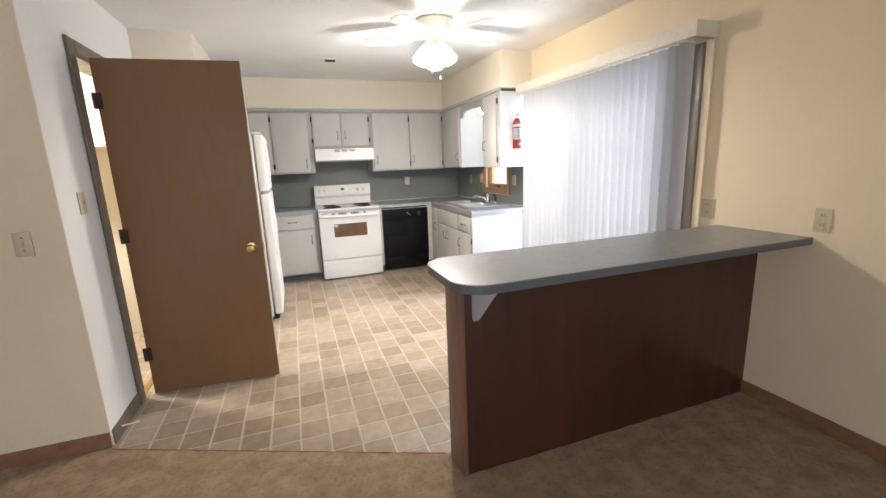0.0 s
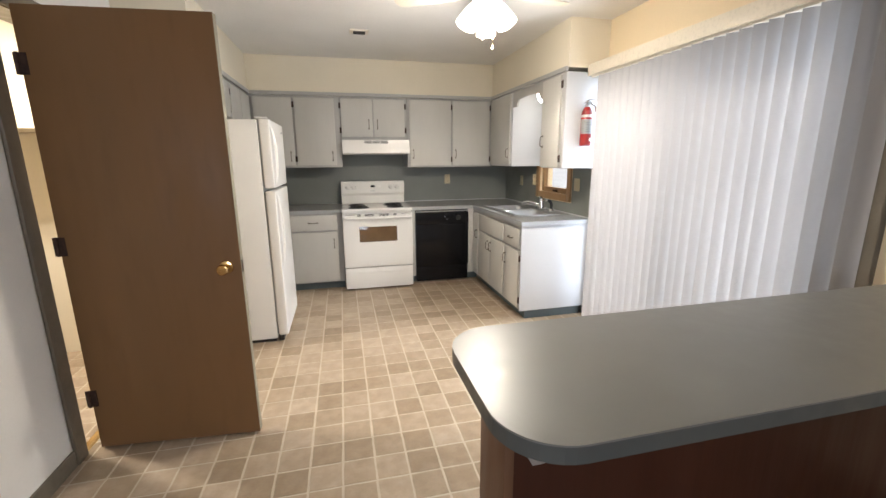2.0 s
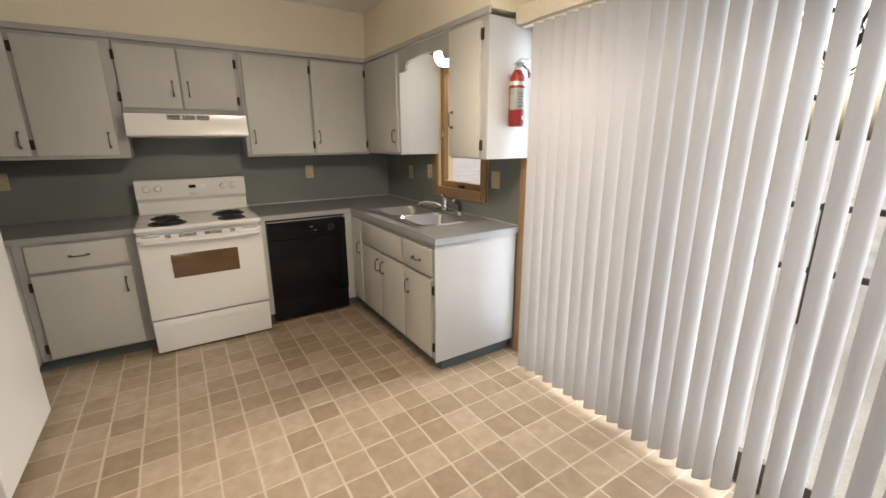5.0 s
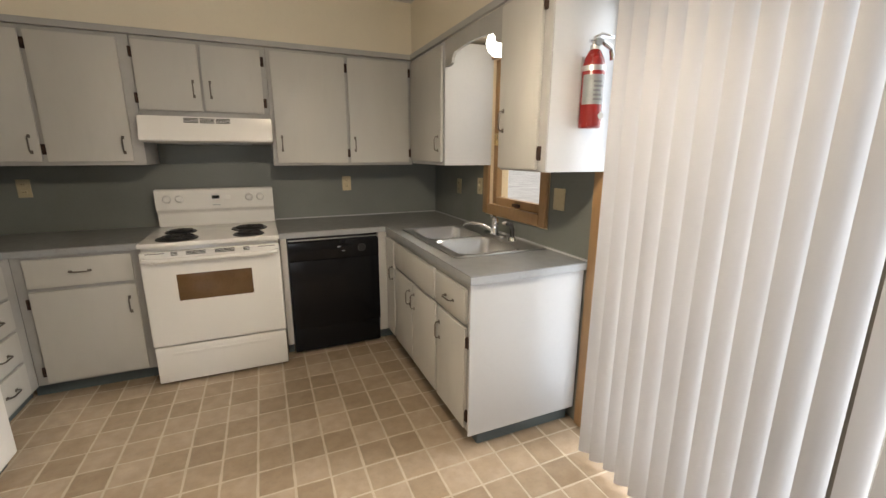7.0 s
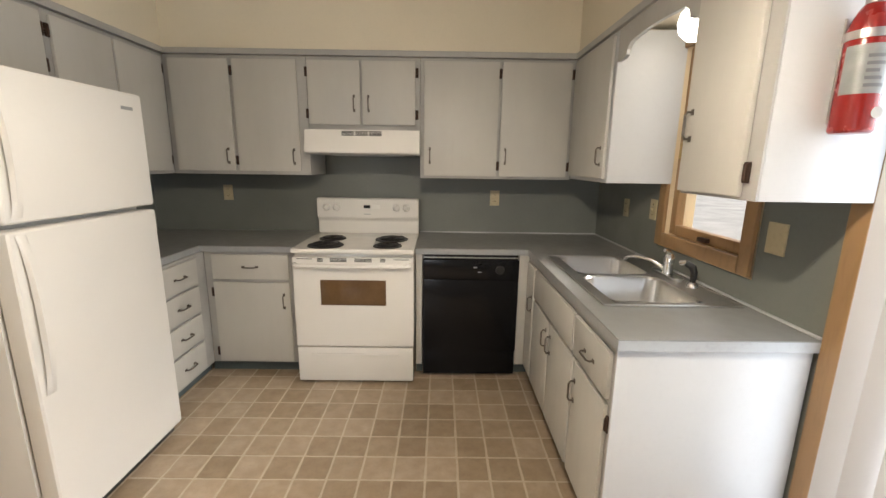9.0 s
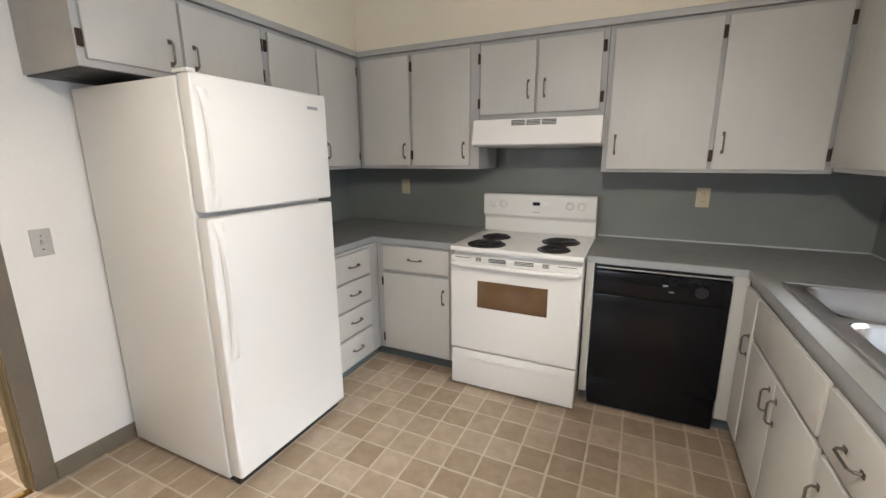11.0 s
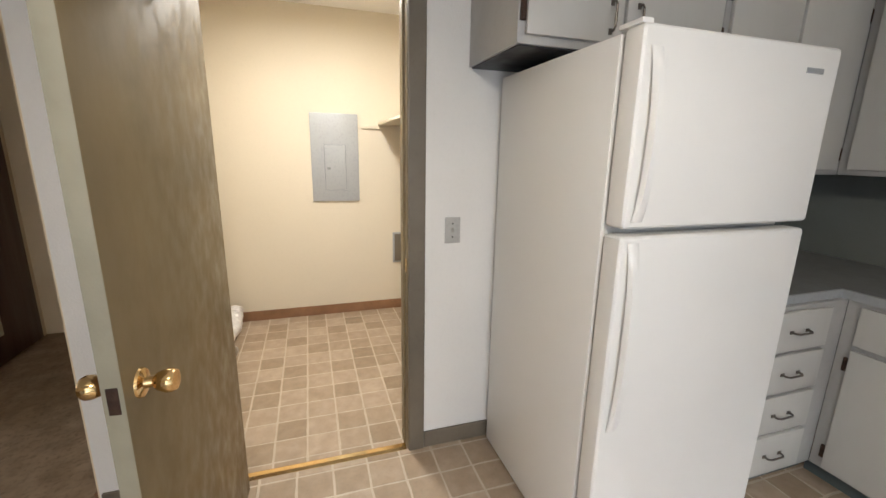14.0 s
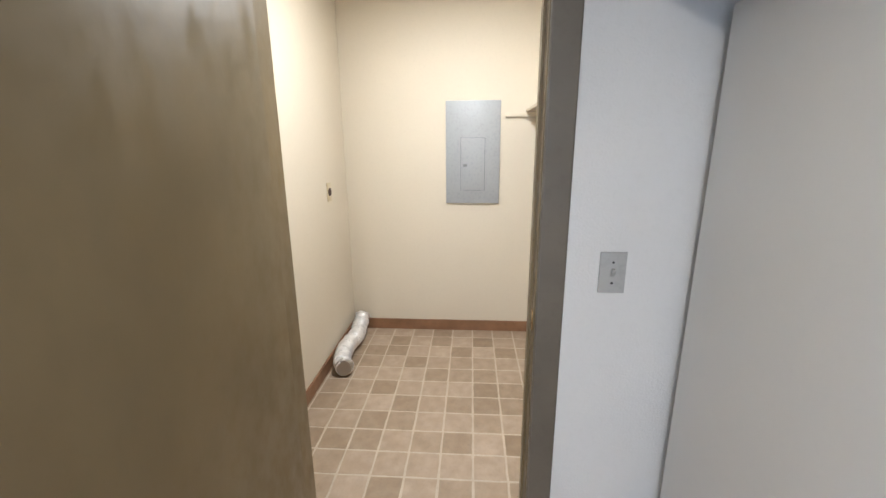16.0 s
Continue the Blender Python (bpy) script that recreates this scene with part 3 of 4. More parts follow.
class Face:
    """A cabinet front: u runs along it from the camera's left, d comes out of it, z is up."""

    def __init__(self, origin, turn):
        self.m = pose(*origin, 0, 0, turn)

    def put(self, bm):
        bmesh.ops.transform(bm, matrix=self.m, verts=bm.verts)
        return bm

    def door(self, cab, u0, u1, z0, z1, pull=None, hinge="", name="door", lay="v"):
        d = part(name, self.put(B(u0, u1, -0.019, -0.001, z0, z1, 0.005)), GREY, cab)
        if pull:
            bm = pull_mesh(lay == "v")
            bmesh.ops.translate(bm, vec=(pull[0], -0.019, pull[1]), verts=bm.verts)
            part("handle", self.put(bm), PULL, d, "dark pewter bow pull")
        if hinge:
            hu = u0 - 0.010 if hinge == "l" else u1 + 0.010
            for z in (z1 - 0.07, z0 + 0.07):
                bm = hinge_mesh()
                bmesh.ops.translate(bm, vec=(hu, 0, z), verts=bm.verts)
                part("hinge", self.put(bm), HINGE, d, "rusty dark hinge")
        return d


UB, UT = 1.368, 2.134
UL = "grey painted wall cabinet with flush doors"
north_u = Face((0, 5.652, 0), 0)                 # u = x
# upper cabinets on the stove wall
cab = thing("wall_cabinet", (-0.16, 5.85, UB), "grey painted corner wall cabinet with two flush doors", "cabinet", "kitchen wall cabinets")
part("body", B(-0.6525, 0.282, 5.653, BW - 0.002, UB, UT, 0.003), GREY_EDGE, cab)
north_u.door(cab, -0.612, -0.222, 1.392, 2.108, (-0.262, 1.49), "r")
north_u.door(cab, -0.198, 0.222, 1.392, 2.108, (0.182, 1.49), "l")
cab = thing("wall_cabinet", (0.65, 5.85, 1.68), "short grey wall cabinet over the range hood", "cabinet", "kitchen wall cabinets")
part("body", B(0.284, 1.033, 5.653, BW - 0.002, 1.672, UT, 0.003), GREY_EDGE, cab)
north_u.door(cab, 0.292, 0.636, 1.704, 2.108, (0.596, 1.84), "l")
north_u.door(cab, 0.652, 1.002, 1.704, 2.108, (0.692, 1.84), "r")
cab = thing("wall_cabinet", (1.55, 5.85, UB), UL + " beside the range hood", "cabinet", "kitchen wall cabinets")
part("body", B(1.035, 2.0705, 5.653, BW - 0.002, UB - 0.01, UT, 0.003), GREY_EDGE, cab)
north_u.door(cab, 1.062, 1.555, 1.376, 2.112, (1.10, 1.51), "r")
north_u.door(cab, 1.576, 2.035, 1.376, 2.112, (1.612, 1.51), "r")

# the fronts that face west (sink side): u grows towards -y
def east_face(x):
    return Face((x, 0, 0), -90)


ef = east_face(2.070)
cab = thing("wall_cabinet", (2.25, 5.3, UB), "grey wall cabinet beside the sink window", "cabinet", "kitchen wall cabinets")
part("body", B(2.071, RW - 0.006, 5.005, 5.650, UB, UT, 0.003), PANEL_WHITE, cab)
ef.door(cab, -5.635, -5.03, 1.39, 2.112, (-5.075, 1.51), "l")
cab = thing("wall_cabinet", (2.25, 4.1, UB), "grey wall cabinet with a pale end panel by the patio", "cabinet", "kitchen wall cabinets")
part("body", B(2.071, RW - 0.03, 3.914, 4.285, UB, UT, 0.003), PANEL_WHITE, cab)
part("face_frame", B(2.062, 2.0705, 3.914, 4.285, UB, UT, 0.002), GREY_EDGE, cab)
ef2 = east_face(2.061)
ef2.door(cab, -4.276, -3.965, 1.378, 2.112, (-4.235, 1.60), "r")
# scalloped board over the window
pts = [(5.004, 2.134), (5.004, 1.978), (4.935, 1.978), (4.905, 1.99), (4.90, 2.015), (4.87, 2.04)]
pts += [(4.87 - 0.06 * k, 2.04 + 0.012 * math.sin(k / 7 * math.pi)) for k in range(1, 7)]
pts += [(4.42, 2.04), (4.39, 2.015), (4.385, 1.99), (4.355, 1.978), (4.286, 1.978), (4.286, 2.134)]
whole("valance_board", prism(bmesh.new(), pts, "x", 2.072, 2.09), GREY_EDGE, "grey scalloped wooden board over the sink window", "valance", smooth=False)
gl = thing("sink_lamp", (2.26, 4.655, 2.165), "lit frosted lamp under the soffit over the sink", "lamp")
part("fitting", lathe(bmesh.new(), [(0.001, 2.164), (0.06, 2.163), (0.06, 2.14), (0.045, 2.13), (0.001, 2.129)], (2.26, 4.655, 0)), FANWHITE, gl)
part("globe", lathe(bmesh.new(), [(0.001, 2.128), (0.045, 2.128), (0.07, 2.10), (0.08, 2.06), (0.07, 2.02), (0.04, 1.992), (0.001, 1.985)], (2.26, 4.655, 0)), SHADE_COOL, gl, "glowing frosted glass globe")

# fronts that face east (fridge side): u grows with y
wf = Face((-0.652, 0, 0), 90)
cab = thing("wall_cabinet", (-0.87, 4.38, 1.77), "grey wall cabinet over the white fridge", "cabinet", "kitchen wall cabinets")
part("body", B(LW + 0.005, -0.653, 3.957, 4.815, 1.785, UT, 0.003), GREY_EDGE, cab)
wf.door(cab, 3.982, 4.345, 1.812, 2.108, (4.295, 1.89), "l")
wf.door(cab, 4.36, 4.79, 1.812, 2.108, (4.405, 1.89), "r")
# thin black sheet just below the cabinet body
part("underside", B(LW + 0.01, -0.66, 3.967, 4.81, 1.780, 1.7845, 0), BLACK_MATTE, cab, "dark underside sheet")
cab = thing("wall_cabinet", (-0.87, 5.23, UB), "tall grey wall cabinet in the corner by the fridge", "cabinet", "kitchen wall cabinets")
part("body", B(LW + 0.005, -0.653, 4.817, 5.6525, UB, UT, 0.003), GREY_EDGE, cab)
wf.door(cab, 4.84, 5.205, 1.39, 2.108, (5.165, 1.49), "l")
wf.door(cab, 5.222, 5.61, 1.39, 2.108, (5.262, 1.49), "r")

# base cabinets
NB = Face((0, 5.41, 0), 0)
cab = thing("base_cabinet", (-0.1, 5.7, 0), "grey base cabinet with a drawer beside the stove", "cabinet", "kitchen base cabinets")
part("body", B(-0.3755, 0.236, 5.411, BW - 0.005, 0.09, 0.873, 0.002), GREY_EDGE, cab)
NB.door(cab, -0.322, 0.182, 0.69, 0.856, (-0.07, 0.775), name="drawer_front", lay="h")
NB.door(cab, -0.322, 0.182, 0.105, 0.668, (0.142, 0.54), "l")
part("toe_kick", B(-0.42, 0.236, 5.475, 5.485, 0, 0.089, 0), TOE, cab)
WB = Face((-0.375, 0, 0), 90)
cab = thing("base_cabinet", (-0.7, 5.3, 0), "grey base cabinet with a stack of four drawers", "cabinet", "kitchen base cabinets")
part("body", B(LW + 0.006, -0.376, 4.83, 5.41, 0.09, 0.873, 0.002), GREY_EDGE, cab)
for z0, z1 in ((0.69, 0.856), (0.505, 0.673), (0.318, 0.487), (0.115, 0.30)):
    WB.door(cab, 4.90, 5.29, z0, z1, (5.11, (z0 + z1) / 2), name="drawer_front", lay="h")
part("toe_kick", B(-0.45, -0.44, 4.83, 5.474, 0, 0.089, 0), TOE, cab)
EB = east_face(1.776)
cab = thing("base_cabinet", (2.1, 4.7, 0), "grey sink base cabinet with a pale end panel", "cabinet", "kitchen base cabinets")
part("body", B(1.777, RW - 0.02, 4.018, 5.41, 0.095, 0.80, 0.002), GREY_EDGE, cab)
part("end_panel", B(1.765, RW - 0.02, 4.006, 4.017, 0.092, 0.872, 0.002), PANEL_WHITE, cab, "pale painted end panel")
EB.door(cab, -4.41, -4.05, 0.665, 0.838, (-4.22, 0.745), name="drawer_front", lay="h")
EB.door(cab, -5.17, -4.435, 0.665, 0.838, name="drawer_front")
EB.door(cab, -4.39, -4.05, 0.115, 0.645, (-4.35, 0.52), "r")
EB.door(cab, -4.795, -4.415, 0.115, 0.645, (-4.755, 0.54))
EB.door(cab, -5.17, -4.805, 0.115, 0.645, (-4.845, 0.54))
EB.door(cab, -5.385, -5.195, 0.115, 0.838, (-5.225, 0.60))
part("face_rail", B(1.777, 1.80, 4.018, 5.41, 0.8005, 0.872, 0), GREY_EDGE, cab)
part("toe_kick", B(1.84, RW - 0.03, 4.05, 5.41, 0, 0.0945, 0), TOE, cab, "dark grey toe kick")
fl = thing("filler_panel", (1.04, 5.6, 0), "pale filler strips beside the dishwasher", "filler")
part("strip", B(1.02, 1.062, 5.405, 5.9, 0.09, 0.872, 0.002), GREY, fl)
part("strip", B(1.706, 1.772, 5.411, 5.45, 0.09, 0.872, 0.002), GREY, fl)
part("toe_kick", B(1.02, 1.062, 5.475, 5.5, 0, 0.089, 0), TOE, fl)
part("toe_kick", B(1.706, 1.84, 5.475, 5.5, 0, 0.089, 0), TOE, fl)

# counters
ct = thing("countertop", (-0.4, 5.6, 0.874), "grey laminate corner countertop beside the stove", "countertop")
L1 = [(LW + 0.005, 4.825), (-0.392, 4.825), (-0.392, 5.39), (0.24, 5.39), (0.24, BW - 0.002), (LW + 0.005, BW - 0.002)]
part("top", prism(bmesh.new(), L1, "z", 0.911, 0.915), LAMINATE, ct, smooth=False)
part("edge_band", prism(bmesh.new(), L1, "z", 0.875, 0.9105), PANELGREY, ct, "pale grey edge band", smooth=False)
ct = thing("countertop", (1.9, 5.2, 0.874), "grey laminate countertop holding the steel sink", "countertop")


def ring_slabs(z0, z1):
    """One slab in the shape of the corner counter, with the sink's cut-out."""
    xs, ys = (1.018, 1.757, 1.85, 2.37, RW - 0.006), (3.99, 4.325, 5.17, 5.39, BW - 0.002)
    cells = {(i, j) for i in range(4) for j in range(4) if (i > 0 or j == 3) and (i, j) != (2, 1)}
    bm = bmesh.new()
    vs = {(i, j, k): bm.verts.new((xs[i], ys[j], z)) for i in range(5) for j in range(5) for k, z in ((0, z0), (1, z1))
          if any((i - a, j - b) in cells for a in (0, 1) for b in (0, 1))}
    for i, j in cells:
        for k in (0, 1):
            bm.faces.new([vs[i + a, j + b, k] for a, b in ((0, 0), (1, 0), (1, 1), (0, 1))])
        for di, dj, e in ((-1, 0, ((0, 0), (0, 1))), (1, 0, ((1, 0), (1, 1))), (0, -1, ((0, 0), (1, 0))), (0, 1, ((0, 1), (1, 1)))):
            if (i + di, j + dj) not in cells:
                (a, b), (c, d) = e
                bm.faces.new([vs[i + a, j + b, 0], vs[i + c, j + d, 0], vs[i + c, j + d, 1], vs[i + a, j + b, 1]])
    bmesh.ops.recalc_face_normals(bm, faces=bm.faces)
    return bm


part("top", ring_slabs(0.911, 0.915), LAMINATE, ct, smooth=False)
part("edge_band", ring_slabs(0.875, 0.9105), PANELGREY, ct, "pale grey edge band", smooth=False)
bm = bmesh.new()
box(bm, 1.02, RW - 0.01, BW - 0.012, BW - 0.002, 0.9155, 0.925, 0.003)
box(bm, RW - 0.016, RW - 0.006, 4.0, BW - 0.013, 0.9155, 0.925, 0.003)
part("caulk_strip", bm, PANEL_WHITE, ct, "white caulk bead")

# sink
sk = thing("kitchen_sink", (2.11, 4.75, 0.915), "double-bowl stainless steel kitchen sink set in the counter", "sink")
SX0, SX1, SY0, SY1 = 1.832, 2.392, 4.308, 5.19
BOWLS = ((1.885, 2.255, 4.345, 4.735), (1.885, 2.255, 4.785, 5.155))
bm = bmesh.new()
for x0, x1, y0, y1 in ((SX0, 1.885, SY0, SY1), (2.255, SX1, SY0, SY1), (1.885, 2.255, SY0, 4.345), (1.885, 2.255, 4.735, 4.785), (1.885, 2.255, 5.155, SY1)):
    box(bm, x0, x1, y0, y1, 0.9155, 0.921)
for x0, x1, y0, y1 in ((SX0 - 0.004, SX0 + 0.008, SY0, SY1), (SX1 - 0.008, SX1 + 0.004, SY0, SY1), (SX0, SX1, SY0 - 0.004, SY0 + 0.008), (SX0, SX1, SY1 - 0.008, SY1 + 0.004)):
    box(bm, x0, x1, y0, y1, 0.9155, 0.9245, 0.003)
part("rim", bm, STEEL, sk)
for x0, x1, y0, y1 in BOWLS:
    bm = bmesh.new()
    rings = []
    for inset, z, r in ((-0.004, 0.9225, 0.06), (0.004, 0.912, 0.06), (0.012, 0.80, 0.06), (0.022, 0.765, 0.06), (0.05, 0.752, 0.05), (0.14, 0.749, 0.03)):
        pts = []
        ax0, ax1, ay0, ay1 = x0 + inset, x1 - inset, y0 + inset, y1 - inset
        for cx, cy, a0 in ((ax1 - r, ay1 - r, 0), (ax0 + r, ay1 - r, 90), (ax0 + r, ay0 + r, 180), (ax1 - r, ay0 + r, 270)):
            for k in range(6):
                a = radians(a0 + k * 18)
                pts.append(bm.verts.new((cx + r * math.cos(a), cy + r * math.sin(a), z)))
        rings.append(pts)
    for a, b in zip(rings, rings[1:]):
        for i in range(len(a)):
            bm.faces.new((a[i], a[(i + 1) % len(a)], b[(i + 1) % len(a)], b[i]))
    bm.faces.new(rings[-1])
    bowl = part("bowl", bm, STEEL, sk)
    part("drain", lathe(bmesh.new(), [(0.001, 0.7535), (0.03, 0.7535), (0.042, 0.752), (0.043, 0.7495), (0.001, 0.7492)], ((x0 + x1) / 2, (y0 + y1) / 2, 0)), CHROME, bowl)
fc = thing("faucet", (2.325, 4.76, 0.921), "chrome single-lever kitchen faucet with a swing spout", "faucet")
bm = prism(bmesh.new(), [(2.325 + 0.028 * math.cos(a) , 4.76 + (0.09 if math.sin(a) > 0 else -0.09) + 0.028 * math.sin(a)) for a in [k * math.pi / 10 for k in range(20)]], "z", 0.9215, 0.935)
part("base_plate", bm, CHROME, fc)
part("body", lathe(bmesh.new(), [(0.001, 0.9355), (0.026, 0.936), (0.024, 0.965), (0.022, 0.985), (0.026, 0.99), (0.026, 1.02), (0.018, 1.034), (0.001, 1.036)], (2.325, 4.76, 0)), CHROME, fc)
part("spout", tube(bmesh.new(), [(2.31, 4.775, 0.955), (2.27, 4.82, 0.985), (2.22, 4.87, 0.995), (2.185, 4.905, 0.985), (2.175, 4.915, 0.965)], [0.013, 0.012, 0.011, 0.011, 0.012], 12), CHROME, fc)
part("lever", tube(bmesh.new(), [(2.325, 4.76, 1.034), (2.315, 4.75, 1.048), (2.285, 4.735, 1.056)], [0.013, 0.011, 0.008], 10), CHROME, fc)
sp = thing("side_sprayer", (2.335, 4.565, 0.921), "black and chrome side sprayer beside the faucet", "sprayer")
part("collar", lathe(bmesh.new(), [(0.001, 0.9215), (0.027, 0.922), (0.024, 0.935), (0.015, 0.945), (0.001, 0.946)], (2.335, 4.565, 0)), CHROME, sp)
part("handle", tube(bmesh.new(), [(2.335, 4.565, 0.946), (2.335, 4.565, 0.99), (2.328, 4.57, 1.015), (2.305, 4.585, 1.03)], [0.012, 0.015, 0.017, 0.013], 12), BLACK_MATTE, sp, "black plastic handle")
part("nozzle", tube(bmesh.new(), [(2.306, 4.585, 1.0315), (2.285, 4.60, 1.026)], [0.013, 0.011], 12), CHROME, sp)

# ---- stove ----
st = thing("stove", (0.628, 5.6, 0), "white electric coil range with a brown oven window", "stove")
part("body", B(0.247, 1.009, 5.335, 5.95, 0.03, 0.895, 0.004), ENAMEL, st)
part("storage_drawer", B(0.247, 1.009, 5.293, 5.334, 0.02, 0.258, 0.008), ENAMEL, st)
part("drawer_grip", B(0.34, 0.915, 5.287, 5.2925, 0.198, 0.218, 0.002), ENAMEL, st)
od = part("oven_door", B(0.243, 1.013, 5.288, 5.334, 0.268, 0.868, 0.012, 3), ENAMEL, st)
part("oven_window", B(0.418, 0.836, 5.2845, 5.2875, 0.556, 0.724, 0.001), OVEN_GLASS, od, "brown tinted oven glass")
bm = tube(bmesh.new(), [(0.262, 5.29, 0.826), (0.268, 5.262, 0.826), (0.30, 5.248, 0.824), (0.63, 5.243, 0.823), (0.955, 5.248, 0.824), (0.988, 5.262, 0.826), (0.994, 5.29, 0.826)], 0.0135, 12)
part("oven_handle", bm, ENAMEL, od)
slots = bmesh.new()
for x0, x1 in ((0.275, 0.375), (0.885, 0.985)):
    box(slots, x0, x1, 5.2862, 5.2876, 0.858, 0.862)
for x0, x1 in ((0.405, 0.44), (0.485, 0.59), (0.64, 0.75), (0.80, 0.835)):
    for k in range(3):
        box(slots, x0, x1, 5.2862, 5.2876, 0.843 + 0.0085 * k, 0.848 + 0.0085 * k)
part("vent_slots", slots, SLOT, od, "dark vent slots")
part("cooktop", B(0.24, 1.016, 5.285, 5.95, 0.8955, 0.924, 0.008, 3), ENAMEL, st)
for x, y, r in ((0.43, 5.405, 0.10), (0.415, 5.65, 0.078), (0.835, 5.64, 0.10), (0.835, 5.405, 0.078)):
    pan = part("drip_pan", lathe(bmesh.new(), [(0.001, 0.926), (r * 0.5, 0.9262), (r + 0.004, 0.9265), (r + 0.013, 0.930), (r + 0.016, 0.9275), (r + 0.016, 0.9245), (0.001, 0.9245)], (x, y, 0), "z", 32), COIL, st, "blackened burner bowl")
    pts = []
    for k in range(90):
        a = k / 90 * 4.2 * 2 * math.pi
        rr = 0.018 + (r - 0.022) * k / 90
        pts.append((x + rr * math.cos(a), y + rr * math.sin(a), 0.936))
    part("burner_coil", tube(bmesh.new(), pts, 0.0048, 6), COIL, pan, "black coil burner")
bm = prism(bmesh.new(), [(5.90, 0.9245), (5.95, 0.9245), (5.955, 1.18), (5.94, 1.192), (5.875, 1.192), (5.865, 1.185), (5.868, 1.05), (5.90, 1.02)], "x", 0.247, 1.011)
bmesh.ops.bevel(bm, geom=[e for e in bm.edges], offset=0.004, segments=2, affect="EDGES")
bg = part("backguard", bm, ENAMEL, st)
for x in (0.32, 0.395, 0.845, 0.92):
    k = part("control_knob", lathe(bmesh.new(), [(0.001, 0), (0.027, 0), (0.026, -0.006), (0.02, -0.02), (0.018, -0.022), (0.001, -0.022)], (x, 5.867, 1.125), "y", 20), ENAMEL, bg)
    part("grip", B(x - 0.004, x + 0.004, 5.836, 5.846, 1.106, 1.144, 0.002), ENAMEL, k)
part("clock_display", B(0.60, 0.648, 5.861, 5.8655, 1.12, 1.143, 0.001), BLACK, bg, "small black clock display")
part("badge", B(0.60, 0.65, 5.8625, 5.8665, 1.072, 1.078, 0.0005), PANELGREY, bg)
part("button_panel", B(0.655, 0.72, 5.8628, 5.866, 1.115, 1.145, 0.001), FRIDGE, bg)
part("foot", B(0.26, 0.3, 5.40, 5.9, 0, 0.03, 0), BLACK_MATTE, st)
part("foot", B(0.96, 1.0, 5.40, 5.9, 0, 0.03, 0), BLACK_MATTE, st)

# range hood
hd = thing("range_hood", (0.66, 5.78, 1.505), "white under-cabinet range hood with vent slots", "range hood")
bm = prism(bmesh.new(), [(5.53, 1.665), (6.02, 1.665), (6.02, 1.508), (5.545, 1.508), (5.505, 1.520), (5.505, 1.545), (5.525, 1.60)], "x", 0.288, 1.036)
bmesh.ops.bevel(bm, geom=list(bm.edges), offset=0.004, segments=2, affect="EDGES")
hb = part("canopy", bm, ENAMEL, hd)
for x0, x1 in ((0.53, 0.61), (0.62, 0.70), (0.71, 0.79)):
    bm = bmesh.new()
    for k in range(4):
        box(bm, x0, x1, 5.5255, 5.5285, 1.627 + k * 0.008, 1.6315 + k * 0.008)
    part("vent", bm, SLOT, hb, "dark vent grille")
part("filter", B(0.42, 0.90, 5.60, 5.98, 1.503, 1.5075, 0.001), PANELGREY, hd, "grey mesh filter")

# dishwasher
dw = thing("dishwasher", (1.384, 5.6, 0), "black built-in dishwasher under the counter", "dishwasher")
part("body", B(1.07, 1.70, 5.43, 5.98, 0.02, 0.868, 0.002), BLACK_MATTE, dw)
part("door", B(1.068, 1.702, 5.392, 5.429, 0.20, 0.705, 0.006), BLACK, dw)
cp = part("control_panel", B(1.068, 1.702, 5.385, 5.429, 0.708, 0.842, 0.006), BLACK, dw)
part("dial", lathe(bmesh.new(), [(0.001, 0), (0.03, 0), (0.027, -0.014), (0.001, -0.015)], (1.575, 5.385, 0.775), "y", 24), BLACK_MATTE, cp)
part("button", B(1.40, 1.425, 5.381, 5.3845, 0.788, 0.796, 0.001), PANELGREY, cp)
part("button", B(1.43, 1.455, 5.381, 5.3845, 0.758, 0.763, 0.001), PANELGREY, cp)
part("trim_strip", B(1.07, 1.70, 5.388, 5.40, 0.852, 0.859, 0.002), STEEL, dw, "bright metal strip under the counter")
part("kick_panel", B(1.07, 1.70, 5.41, 5.429, 0.02, 0.195, 0.003), BLACK, dw)

